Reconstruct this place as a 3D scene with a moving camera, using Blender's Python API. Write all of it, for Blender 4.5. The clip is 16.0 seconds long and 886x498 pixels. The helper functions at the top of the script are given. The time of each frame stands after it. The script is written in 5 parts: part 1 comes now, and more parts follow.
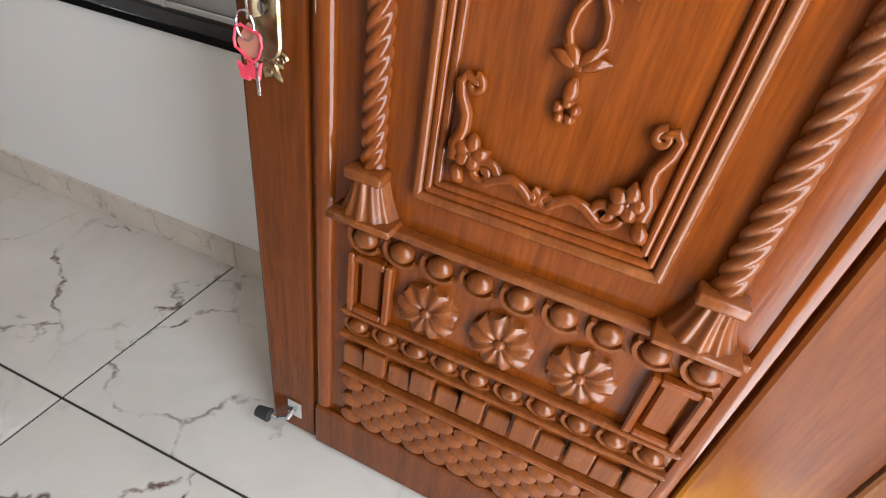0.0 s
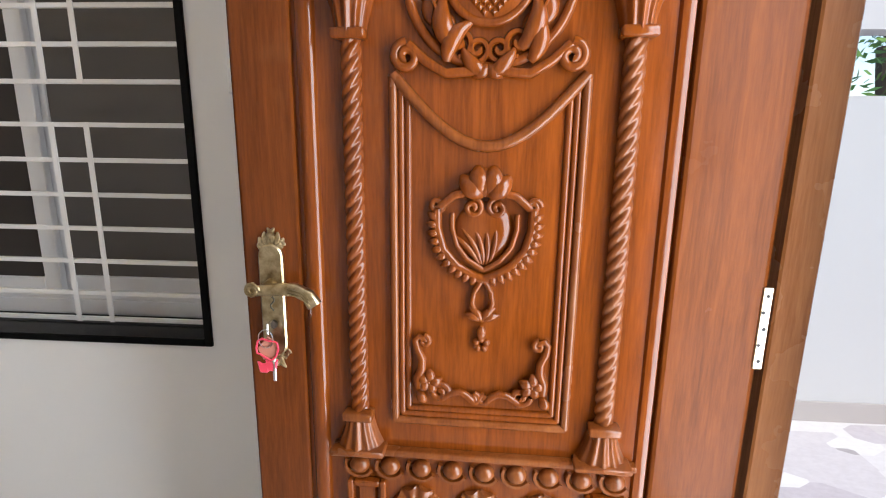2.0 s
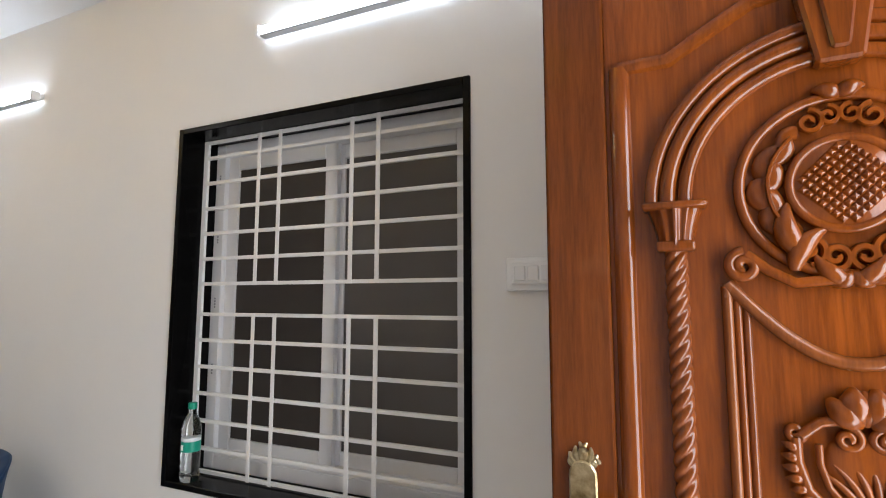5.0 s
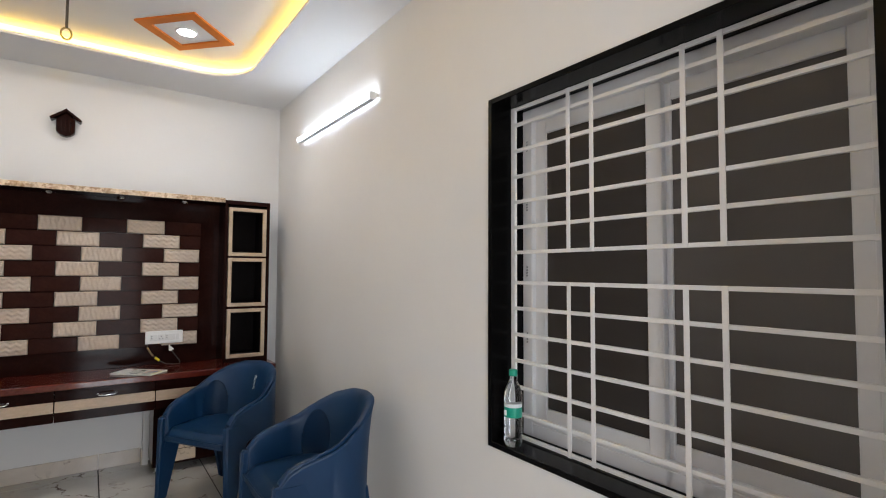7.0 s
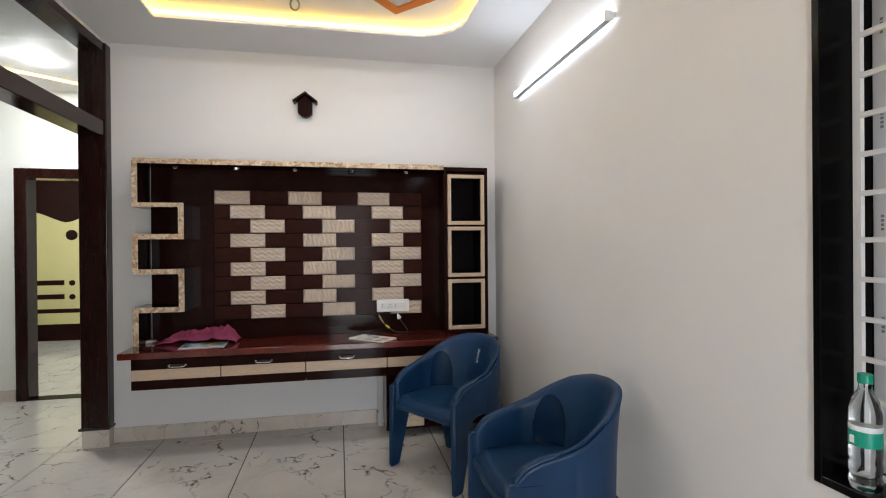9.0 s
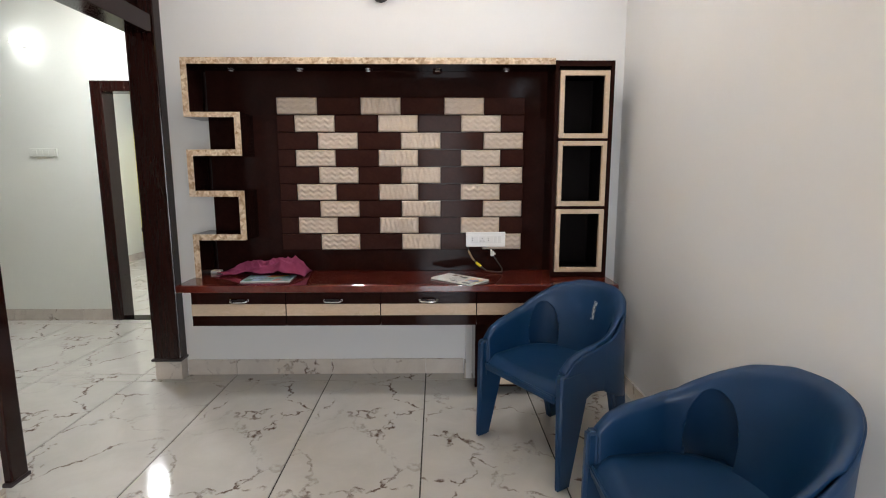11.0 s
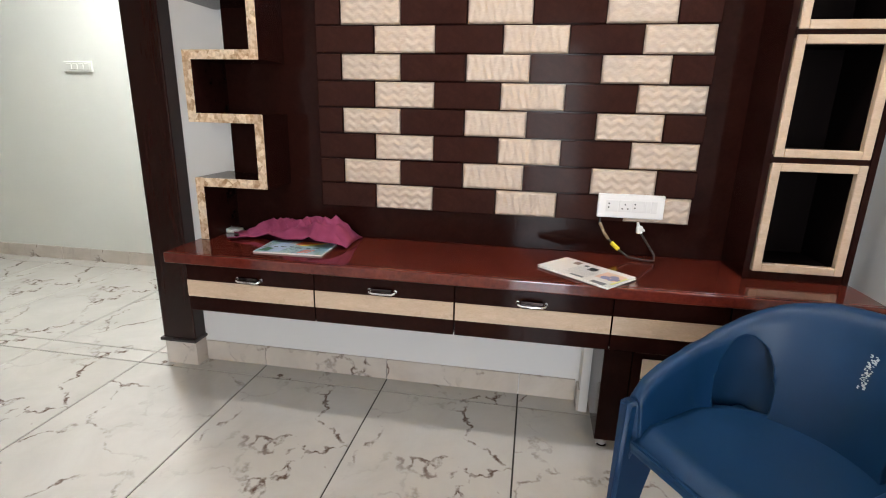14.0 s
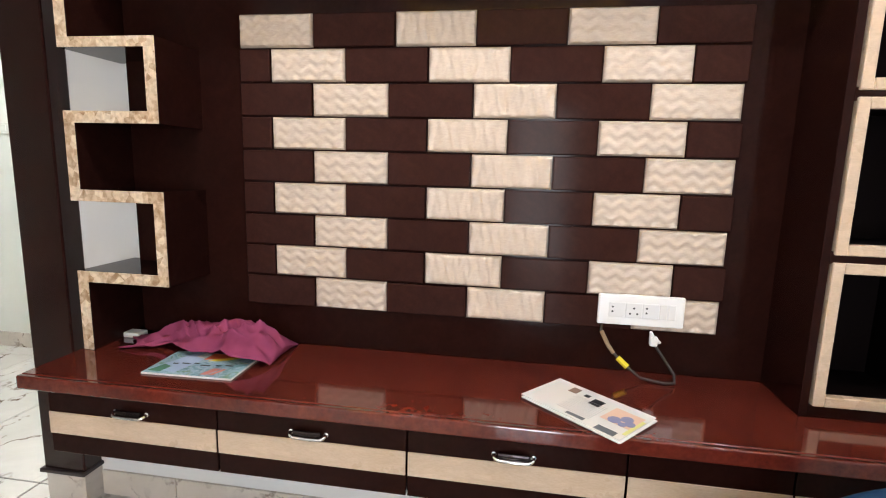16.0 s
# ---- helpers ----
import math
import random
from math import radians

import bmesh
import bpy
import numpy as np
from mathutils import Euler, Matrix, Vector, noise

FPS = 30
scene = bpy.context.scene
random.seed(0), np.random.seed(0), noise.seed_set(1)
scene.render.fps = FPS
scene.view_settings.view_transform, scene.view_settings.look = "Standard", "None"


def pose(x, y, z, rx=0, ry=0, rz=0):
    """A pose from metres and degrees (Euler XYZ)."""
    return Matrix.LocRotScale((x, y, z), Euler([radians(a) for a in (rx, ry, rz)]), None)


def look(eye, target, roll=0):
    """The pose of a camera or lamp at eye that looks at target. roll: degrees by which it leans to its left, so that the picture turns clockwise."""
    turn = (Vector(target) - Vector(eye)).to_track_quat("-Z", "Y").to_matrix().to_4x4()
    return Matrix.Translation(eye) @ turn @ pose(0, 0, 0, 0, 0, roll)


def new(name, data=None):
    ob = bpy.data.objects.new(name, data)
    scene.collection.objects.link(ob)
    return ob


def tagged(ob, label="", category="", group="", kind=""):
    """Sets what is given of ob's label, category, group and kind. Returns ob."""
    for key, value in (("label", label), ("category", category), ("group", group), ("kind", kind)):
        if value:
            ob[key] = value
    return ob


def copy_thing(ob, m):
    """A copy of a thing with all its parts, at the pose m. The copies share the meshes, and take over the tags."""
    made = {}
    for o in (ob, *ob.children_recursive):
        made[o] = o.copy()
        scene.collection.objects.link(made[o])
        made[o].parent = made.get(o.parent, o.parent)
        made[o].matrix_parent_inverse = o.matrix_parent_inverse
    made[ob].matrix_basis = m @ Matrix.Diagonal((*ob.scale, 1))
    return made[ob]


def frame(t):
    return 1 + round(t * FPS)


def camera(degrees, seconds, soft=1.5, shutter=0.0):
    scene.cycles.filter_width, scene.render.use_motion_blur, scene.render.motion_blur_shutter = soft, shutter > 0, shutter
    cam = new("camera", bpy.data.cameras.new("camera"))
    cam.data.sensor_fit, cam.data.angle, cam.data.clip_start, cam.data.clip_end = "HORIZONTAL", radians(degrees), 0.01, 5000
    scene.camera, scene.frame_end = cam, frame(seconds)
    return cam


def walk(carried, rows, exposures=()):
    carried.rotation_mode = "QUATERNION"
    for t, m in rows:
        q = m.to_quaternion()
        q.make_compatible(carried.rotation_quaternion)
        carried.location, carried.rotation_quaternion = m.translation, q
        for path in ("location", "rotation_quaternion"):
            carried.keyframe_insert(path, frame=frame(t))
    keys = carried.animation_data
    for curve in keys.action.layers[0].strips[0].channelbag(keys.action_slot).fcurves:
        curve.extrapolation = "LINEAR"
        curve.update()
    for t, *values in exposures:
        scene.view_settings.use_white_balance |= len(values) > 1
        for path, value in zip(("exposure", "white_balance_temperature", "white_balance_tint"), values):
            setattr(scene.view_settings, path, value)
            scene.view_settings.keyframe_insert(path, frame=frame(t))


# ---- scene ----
cam = camera(82.6, 16.0, 1.1)
PATH = [
    (0, (0.185, 0.753, 1.09), (-0.279, 2.3, -0.09), 9.9),
    (0.5, (0.142, 0.647, 1.128), (-0.127, 2.349, 0.113), 6.2),
    (1, (0.148, 0.56, 1.19), (-0.051, 2.375, 0.375), 3.4),
    (1.5, (0.161, 0.482, 1.226), (-0.009, 2.384, 0.631), 1.6),
    (2, (0.113, 0.417, 1.28), (-0.014, 2.366, 0.852), 0.7),
    (2.5, (0.043, 0.349, 1.314), (-0.045, 2.333, 1.078), -0.1),
    (3, (-0.008, 0.301, 1.341), (-0.041, 2.301, 1.295), -0.6),
    (5.5, (-0.139, 0.45, 1.361), (-1.194, 2.135, 1.582), 0.8),
    (6, (-0.154, 0.503, 1.348), (-1.444, 2.022, 1.514), 1.4),
    (6.5, (-0.212, 0.493, 1.334), (-1.725, 1.801, 1.397), 1.4),
    (7, (-0.338, 0.457, 1.344), (-1.974, 1.604, 1.437), 0.3),
    (7.5, (-0.459, 0.416, 1.359), (-2.209, 1.375, 1.481), -0.8),
    (8, (-0.548, 0.414, 1.34), (-2.382, 1.199, 1.487), -1.2),
    (8.5, (-0.657, 0.479, 1.323), (-2.576, 1.033, 1.43), -0.9),
    (9, (-0.757, 0.527, 1.297), (-2.716, 0.932, 1.29), -0.5),
    (11.3, (-1.537, 0.627, 1.267), (-3.51, 0.619, 0.937), 0.0),
    (11.5, (-1.589, 0.632, 1.25), (-3.558, 0.604, 0.901), 0.1),
    (12, (-1.763, 0.608, 1.226), (-3.719, 0.534, 0.815), 0.9),
    (12.5, (-1.959, 0.543, 1.254), (-3.903, 0.455, 0.794), 1.0),
    (13, (-2.146, 0.543, 1.223), (-4.086, 0.397, 0.76), 1.0),
    (13.5, (-2.345, 0.577, 1.226), (-4.268, 0.323, 0.74), 1.0),
    (14, (-2.513, 0.547, 1.209), (-4.411, 0.217, 0.672), 1.3),
    (14.5, (-2.679, 0.483, 1.231), (-4.577, 0.156, 0.691), 1.4),
    (15, (-2.798, 0.467, 1.242), (-4.728, 0.204, 0.786), 1.6),
    (15.5, (-2.903, 0.511, 1.256), (-4.853, 0.262, 0.888), 1.7),
    (16, (-2.99, 0.565, 1.265), (-4.94, 0.261, 0.944), 1.5),
]
EXPOSURE = [(0.0, 2.22), (1.0, 2.28), (2.0, 2.38), (3.0, 2.3), (5.5, 2.28), (7.0, 2.24), (9.0, 2.31), (11.5, 2.7), (13.0, 3.02), (16.0, 3.4)]
walk(cam, [(t, look(eye, target, roll)) for t, eye, target, roll in PATH], EXPOSURE)

# ---- world, sun ----
world = bpy.data.worlds.new("sky")
scene.world = world
world.use_nodes = True
wn = world.node_tree.nodes
sky = wn.new("ShaderNodeTexSky")
sky.sky_type, sky.sun_disc = "NISHITA", False
sky.sun_elevation, sky.sun_rotation = radians(50), radians(157)
world.node_tree.links.new(sky.outputs[0], wn["Background"].inputs[0])
wn["Background"].inputs[1].default_value = 0.05
sun = new("sun", bpy.data.lights.new("sun", "SUN"))
sun.data.energy, sun.data.angle, sun.data.color = 0.55, radians(8), (1.0, 0.94, 0.85)
SUN_FROM = Vector((math.sin(radians(157)) * math.cos(radians(50)), math.cos(radians(157)) * math.cos(radians(50)), math.sin(radians(50))))
sun.matrix_basis = look(SUN_FROM * 20, (0, 0, 0))

# daylight that comes in through the open doorway
day = new("doorway_daylight", bpy.data.lights.new("doorway_daylight", "AREA"))
day.data.shape, day.data.size, day.data.size_y = "RECTANGLE", 0.70, 2.0
day.data.energy, day.data.color = 9.3, (0.9, 0.95, 1.0)
day.matrix_basis = look((0.745, 0.745, 1.06), (-3.0, 0.745, 1.06))

TUBE_LIGHT, LED_COVE, DOWN_LIGHT, HALL_LIGHT, BULB = 3.4, 1.4, 62.0, 140.0, 4.5


# ---- materials ----
def mat(name, color, rough=0.5, metal=0.0, spec=0.5, coat=0.0):
    m = bpy.data.materials.new(name)
    m.use_nodes = True
    b = m.node_tree.nodes["Principled BSDF"]
    b.inputs["Base Color"].default_value = (*color, 1)
    b.inputs["Roughness"].default_value = rough
    b.inputs["Metallic"].default_value = metal
    b.inputs["Specular IOR Level"].default_value = spec
    b.inputs["Coat Weight"].default_value = coat
    b.inputs["Coat Roughness"].default_value = 0.06
    return m


def nodes_of(m):
    t = m.node_tree
    return t, t.nodes["Principled BSDF"]


def link(t, a, b):
    t.links.new(a, b)


def coords(t, scale=(1, 1, 1), space="Object"):
    c = t.nodes.new("ShaderNodeTexCoord")
    mp = t.nodes.new("ShaderNodeMapping")
    mp.inputs["Scale"].default_value = scale
    link(t, c.outputs[space], mp.inputs["Vector"])
    return mp.outputs["Vector"]


def world_coords(t, scale=(1, 1, 1)):
    c = t.nodes.new("ShaderNodeNewGeometry")
    mp = t.nodes.new("ShaderNodeMapping")
    mp.inputs["Scale"].default_value = scale
    link(t, c.outputs["Position"], mp.inputs["Vector"])
    return mp.outputs["Vector"]


def noise_tex(t, vec, scale, detail=4.0, rough=0.55, distort=0.0):
    n = t.nodes.new("ShaderNodeTexNoise")
    n.inputs["Scale"].default_value = scale
    n.inputs["Detail"].default_value = detail
    n.inputs["Roughness"].default_value = rough
    n.inputs["Distortion"].default_value = distort
    link(t, vec, n.inputs["Vector"])
    return n.outputs["Fac"]


def ramp(t, fac, stops):
    r = t.nodes.new("ShaderNodeValToRGB")
    e = r.color_ramp.elements
    while len(e) < len(stops):
        e.new(0.5)
    for k, (p, c) in zip(e, stops):
        k.position, k.color = p, (*c, 1)
    link(t, fac, r.inputs["Fac"])
    return r.outputs["Color"]


def grey(v):
    return (v, v, v)


def mix(t, fac, a, b, mode="MIX"):
    n = t.nodes.new("ShaderNodeMix")
    n.data_type, n.blend_type = "RGBA", mode
    for sock, v in ((n.inputs["Factor"], fac), (n.inputs["A"], a), (n.inputs["B"], b)):
        if isinstance(v, (int, float)):
            sock.default_value = v
        elif isinstance(v, tuple):
            sock.default_value = (*v, 1)
        else:
            link(t, v, sock)
    return n.outputs["Result"]


def bump(t, b, height, strength=0.2, distance=0.01):
    n = t.nodes.new("ShaderNodeBump")
    n.inputs["Strength"].default_value = strength
    n.inputs["Distance"].default_value = distance
    link(t, height, n.inputs["Height"])
    link(t, n.outputs["Normal"], b.inputs["Normal"])


def set_rough(t, b, fac, lo, hi):
    link(t, ramp(t, fac, [(0.3, grey(lo)), (0.7, grey(hi))]), b.inputs["Roughness"])


def paint_mat(name, color, amount=0.05, rough=0.6):
    m = mat(name, color, rough, spec=0.3)
    t, b = nodes_of(m)
    v = world_coords(t)
    big = noise_tex(t, v, 1.3, 3)
    fine = noise_tex(t, v, 45, 4)
    lo = tuple(c * (1 - amount) for c in color)
    c1 = ramp(t, big, [(0.3, lo), (0.7, color)])
    link(t, mix(t, 0.12, c1, ramp(t, fine, [(0.35, lo), (0.65, color)])), b.inputs["Base Color"])
    bump(t, b, fine, 0.06, 0.003)
    return m


def marble_mat(name, light, mid, vein, rough=0.07, vary=True):
    m = mat(name, light, rough, spec=0.5)
    t, b = nodes_of(m)
    c = t.nodes.new("ShaderNodeTexCoord")
    vec = c.outputs["Object"]
    if vary:
        info = t.nodes.new("ShaderNodeObjectInfo")
        stepf = t.nodes.new("ShaderNodeMath")
        stepf.operation = "SNAP"
        link(t, info.outputs["Random"], stepf.inputs[0])
        stepf.inputs[1].default_value = 0.25
        mul = t.nodes.new("ShaderNodeMath")
        mul.operation = "MULTIPLY"
        link(t, stepf.outputs[0], mul.inputs[0])
        mul.inputs[1].default_value = 37.0
        add = t.nodes.new("ShaderNodeVectorMath")
        add.operation = "ADD"
        link(t, vec, add.inputs[0])
        link(t, mul.outputs[0], add.inputs[1])
        vec = add.outputs[0]
    warp = t.nodes.new("ShaderNodeTexNoise")
    warp.inputs["Scale"].default_value, warp.inputs["Detail"].default_value = 5.0, 5
    link(t, vec, warp.inputs["Vector"])
    sc = t.nodes.new("ShaderNodeVectorMath")
    sc.operation = "SCALE"
    link(t, warp.outputs["Color"], sc.inputs[0])
    sc.inputs["Scale"].default_value = 0.42
    ad = t.nodes.new("ShaderNodeVectorMath")
    ad.operation = "ADD"
    link(t, vec, ad.inputs[0])
    link(t, sc.outputs[0], ad.inputs[1])
    vo = t.nodes.new("ShaderNodeTexVoronoi")
    vo.feature = "DISTANCE_TO_EDGE"
    vo.inputs["Scale"].default_value = 2.7
    link(t, ad.outputs[0], vo.inputs["Vector"])
    thin = ramp(t, vo.outputs["Distance"], [(0.0, grey(1)), (0.013, grey(0.8)), (0.032, grey(0))])
    blot = noise_tex(t, vec, 2.6, 2)
    mask = ramp(t, blot, [(0.40, grey(0.12)), (0.60, grey(1))])
    breaks = ramp(t, noise_tex(t, vec, 22, 3), [(0.42, grey(0)), (0.58, grey(1))])
    v1 = mix(t, 1.0, thin, mask, "MULTIPLY")
    v2 = mix(t, 1.0, v1, breaks, "MULTIPLY")
    cloud = ramp(t, noise_tex(t, vec, 4, 5, 0.6, 0.6), [(0.35, light), (0.75, mid)])
    link(t, mix(t, v2, cloud, vein), b.inputs["Base Color"])
    set_rough(t, b, noise_tex(t, vec, 9, 4), rough * 0.7, rough * 1.7)
    return m


def wood_mat(name, dark, light, rough, grain=(9, 9, 0.7), coat=0.0, wear=None, spec=0.45):
    m = mat(name, light, rough, spec=spec, coat=coat)
    t, b = nodes_of(m)
    v = coords(t, grain)
    n = noise_tex(t, v, 3.0, 7, 0.62, 1.1)
    fine = noise_tex(t, coords(t, tuple(g * 6 for g in grain)), 4.0, 4, 0.6)
    c1 = ramp(t, n, [(0.3, dark), (0.52, tuple((a + c) / 2 for a, c in zip(dark, light))), (0.7, light)])
    c2 = mix(t, 0.3, c1, ramp(t, fine, [(0.35, dark), (0.65, light)]), "MIX")
    if wear:
        w = ramp(t, noise_tex(t, coords(t), 2.1, 4, 0.6), [(0.58, grey(0)), (0.75, grey(0.55))])
        c2 = mix(t, w, c2, wear)
    link(t, c2, b.inputs["Base Color"])
    set_rough(t, b, noise_tex(t, coords(t), 6, 4), rough * 0.75, rough * 1.4)
    bump(t, b, fine, 0.06, 0.002)
    return m


def glow(name, color, strength):
    m = bpy.data.materials.new(name)
    m.use_nodes = True
    b = m.node_tree.nodes["Principled BSDF"]
    b.inputs["Base Color"].default_value = (0.8, 0.8, 0.8, 1)
    b.inputs["Emission Color"].default_value = (*color, 1)
    b.inputs["Emission Strength"].default_value = strength
    return m


WALL = paint_mat("wall_paint", (0.79, 0.772, 0.757))
HALL_PAINT = paint_mat("hall_paint", (0.78, 0.78, 0.72))
CEIL = paint_mat("ceiling_paint", (0.8, 0.78, 0.77), 0.03)
FLOOR = marble_mat("floor_tile", (0.57, 0.54, 0.495), (0.49, 0.46, 0.415), (0.11, 0.062, 0.042), 0.06)
SKIRT = marble_mat("skirting_tile", (0.66, 0.59, 0.52), (0.53, 0.46, 0.40), (0.13, 0.08, 0.06), 0.16)
GROUT = mat("grout", (0.03, 0.024, 0.02), 0.9)
TEAK = wood_mat("teak_varnish", (0.098, 0.020, 0.0024), (0.25, 0.058, 0.0065), 0.12, coat=0.1, spec=0.36)
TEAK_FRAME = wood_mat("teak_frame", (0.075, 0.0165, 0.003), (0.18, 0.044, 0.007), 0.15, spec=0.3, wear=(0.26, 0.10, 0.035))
TEAK_DUST = wood_mat("dusty_teak", (0.105, 0.025, 0.0045), (0.24, 0.066, 0.012), 0.22, wear=(0.32, 0.14, 0.055))
STAIN = wood_mat("stained_teak", (0.09, 0.021, 0.004), (0.205, 0.054, 0.009), 0.2, spec=0.1)
t, b = nodes_of(STAIN)
sep = t.nodes.new("ShaderNodeSeparateXYZ")
link(t, coords(t), sep.inputs[0])
low = ramp(t, sep.outputs["Z"], [(0.30, grey(1)), (0.52, grey(0))])
patch = ramp(t, noise_tex(t, coords(t, (9, 1, 2.2)), 1.5, 4), [(0.30, grey(0)), (0.46, grey(1))])
old = b.inputs["Base Color"].links[0].from_socket
link(t, mix(t, mix(t, 1.0, low, patch, "MULTIPLY"), old, (0.34, 0.125, 0.006)), b.inputs["Base Color"])
# hinge jamb teak, made lighter: the daylight on it is in the colour
JAMB_DAYLIT = wood_mat("daylit_teak_frame", (0.22, 0.075, 0.022), (0.40, 0.165, 0.06), 0.24, wear=(0.45, 0.22, 0.09))
DARK = wood_mat("dark_laminate", (0.012, 0.0036, 0.0028), (0.023, 0.0072, 0.0054), 0.08, (3, 3, 3), spec=0.08)
DARK_TILE = wood_mat("dark_tile_laminate", (0.028, 0.0103, 0.0084), (0.043, 0.0165, 0.0128), 0.09, (2, 6, 6), spec=0.03)
# darker than DARK, for the back and linings inside the tower boxes
INNER = mat("black_inner", (0.005, 0.003, 0.003), 0.4, spec=0.05)
CREAM = wood_mat("cream_relief", (0.49, 0.385, 0.305), (0.62, 0.505, 0.41), 0.38, (4, 10, 40))
STRIP = wood_mat("cream_strip", (0.50, 0.365, 0.255), (0.64, 0.49, 0.365), 0.28, (6, 4, 14))
FRAME_POST = wood_mat("mahogany_post", (0.012, 0.0034, 0.0027), (0.025, 0.007, 0.005), 0.13, (9, 9, 0.7), spec=0.3)
UPVC = paint_mat("window_profile", (0.78, 0.77, 0.78), 0.12, 0.35)
GRILL = mat("white_enamel", (0.82, 0.80, 0.79), 0.35)
BLACK_STONE = mat("black_granite", (0.003, 0.0028, 0.0028), 0.2, spec=0.08)
CHROME = mat("chrome", (0.75, 0.75, 0.76), 0.12, 1.0)
BRASS = mat("pale_brass", (0.78, 0.68, 0.48), 0.32, 1.0)
PLASTIC_WHITE = mat("white_plastic", (0.82, 0.81, 0.80), 0.3)
BLACK_RUBBER = mat("black_rubber", (0.02, 0.02, 0.02), 0.6)
ORANGE = paint_mat("orange_paint", (0.62, 0.17, 0.02), 0.15)
TUBE_GLOW = glow("tube_glow", (0.74, 0.86, 1.0), TUBE_LIGHT)
COVE_GLOW = glow("cove_glow", (1.0, 0.62, 0.09), LED_COVE)
DOWN_GLOW = glow("downlight_glow", (0.95, 0.97, 1.0), DOWN_LIGHT)
BULB_GLOW = glow("bulb_glow", (0.93, 0.97, 1.0), BULB)
HALL_GLOW = glow("hall_glow", (0.93, 0.97, 1.0), HALL_LIGHT)


def strip_marble():
    m = mat("patterned_edge_band", (0.6, 0.42, 0.28), 0.3)
    t, b = nodes_of(m)
    v = coords(t)
    vo = t.nodes.new("ShaderNodeTexVoronoi")
    vo.inputs["Scale"].default_value = 46
    link(t, v, vo.inputs["Vector"])
    c = ramp(t, vo.outputs["Color"], [(0.2, (0.34, 0.2, 0.1)), (0.5, (0.62, 0.44, 0.29)), (0.8, (0.78, 0.64, 0.48))])
    link(t, mix(t, 0.35, c, ramp(t, noise_tex(t, v, 70, 3), [(0.4, (0.3, 0.17, 0.09)), (0.6, (0.8, 0.66, 0.5))])), b.inputs["Base Color"])
    return m


def red_granite():
    m = mat("red_granite", (0.12, 0.018, 0.012), 0.09, coat=0.3)
    t, b = nodes_of(m)
    v = coords(t)
    a = noise_tex(t, v, 60, 5, 0.7)
    c = ramp(t, a, [(0.3, (0.045, 0.008, 0.006)), (0.5, (0.10, 0.016, 0.010)), (0.72, (0.15, 0.028, 0.017))])
    k = ramp(t, noise_tex(t, v, 7, 4), [(0.35, (0.07, 0.010, 0.007)), (0.7, (0.15, 0.026, 0.015))])
    link(t, mix(t, 0.5, c, k), b.inputs["Base Color"])
    return m


def blue_plastic():
    m = mat("blue_plastic", (0.008, 0.038, 0.095), 0.42, spec=0.36)
    t, b = nodes_of(m)
    v = coords(t)
    f = noise_tex(t, v, 260, 3)
    n = noise_tex(t, v, 5, 4)
    link(t, ramp(t, n, [(0.3, (0.0038, 0.027, 0.074)), (0.7, (0.0051, 0.036, 0.098))]), b.inputs["Base Color"])
    set_rough(t, b, n, 0.34, 0.5)
    bump(t, b, f, 0.12, 0.001)
    return m


def antique_brass():
    m = mat("antique_brass", (0.5, 0.39, 0.22), 0.3, 1.0)
    t, b = nodes_of(m)
    n = noise_tex(t, coords(t), 60, 4)
    link(t, ramp(t, n, [(0.35, (0.30, 0.22, 0.11)), (0.65, (0.56, 0.45, 0.28))]), b.inputs["Base Color"])
    return m


def mesh_screen():
    m = mat("insect_mesh", (0.07, 0.06, 0.055), 0.55)
    t, b = nodes_of(m)
    v = world_coords(t)
    n = noise_tex(t, v, 2.0, 3)
    w = t.nodes.new("ShaderNodeTexWave")
    w.bands_direction = "Z"
    w.inputs["Scale"].default_value = 130
    link(t, v, w.inputs["Vector"])
    c = ramp(t, n, [(0.3, (0.088, 0.076, 0.070)), (0.7, (0.112, 0.1, 0.094))])
    link(t, mix(t, 0.25, c, ramp(t, w.outputs["Fac"], [(0, (0.06, 0.05, 0.046)), (1, (0.125, 0.11, 0.104))])), b.inputs["Base Color"])
    return m


def glass_mat(name, tint=(1, 1, 1), rough=0.0):
    m = mat(name, tint, rough)
    b = m.node_tree.nodes["Principled BSDF"]
    b.inputs["Transmission Weight"].default_value = 1.0
    b.inputs["IOR"].default_value = 1.45
    return m


def porch_mat():
    m = mat("porch_tile", (0.6, 0.58, 0.6), 0.3)
    t, b = nodes_of(m)
    v = coords(t, (1, 1.6, 1))
    vo = t.nodes.new("ShaderNodeTexVoronoi")
    vo.distance = "MANHATTAN"
    vo.inputs["Scale"].default_value = 2.6
    link(t, v, vo.inputs["Vector"])
    c = ramp(t, vo.outputs["Color"], [(0.35, (0.74, 0.73, 0.74)), (0.5, (0.42, 0.37, 0.43)), (0.6, (0.7, 0.68, 0.7)), (0.78, (0.3, 0.27, 0.29))])
    link(t, mix(t, 0.2, c, ramp(t, noise_tex(t, v, 30, 4), [(0.3, grey(0.45)), (0.7, grey(0.75))])), b.inputs["Base Color"])
    return m


EDGE, GRANITE, BLUE, ANTIQUE, SCREEN = strip_marble(), red_granite(), blue_plastic(), antique_brass(), mesh_screen()
CLEAR, PANE, PORCH = glass_mat("bottle_plastic", (0.97, 0.99, 0.99)), glass_mat("pane_glass", (0.95, 0.97, 0.96)), porch_mat()


# ---- mesh helpers ----
BASE = {}


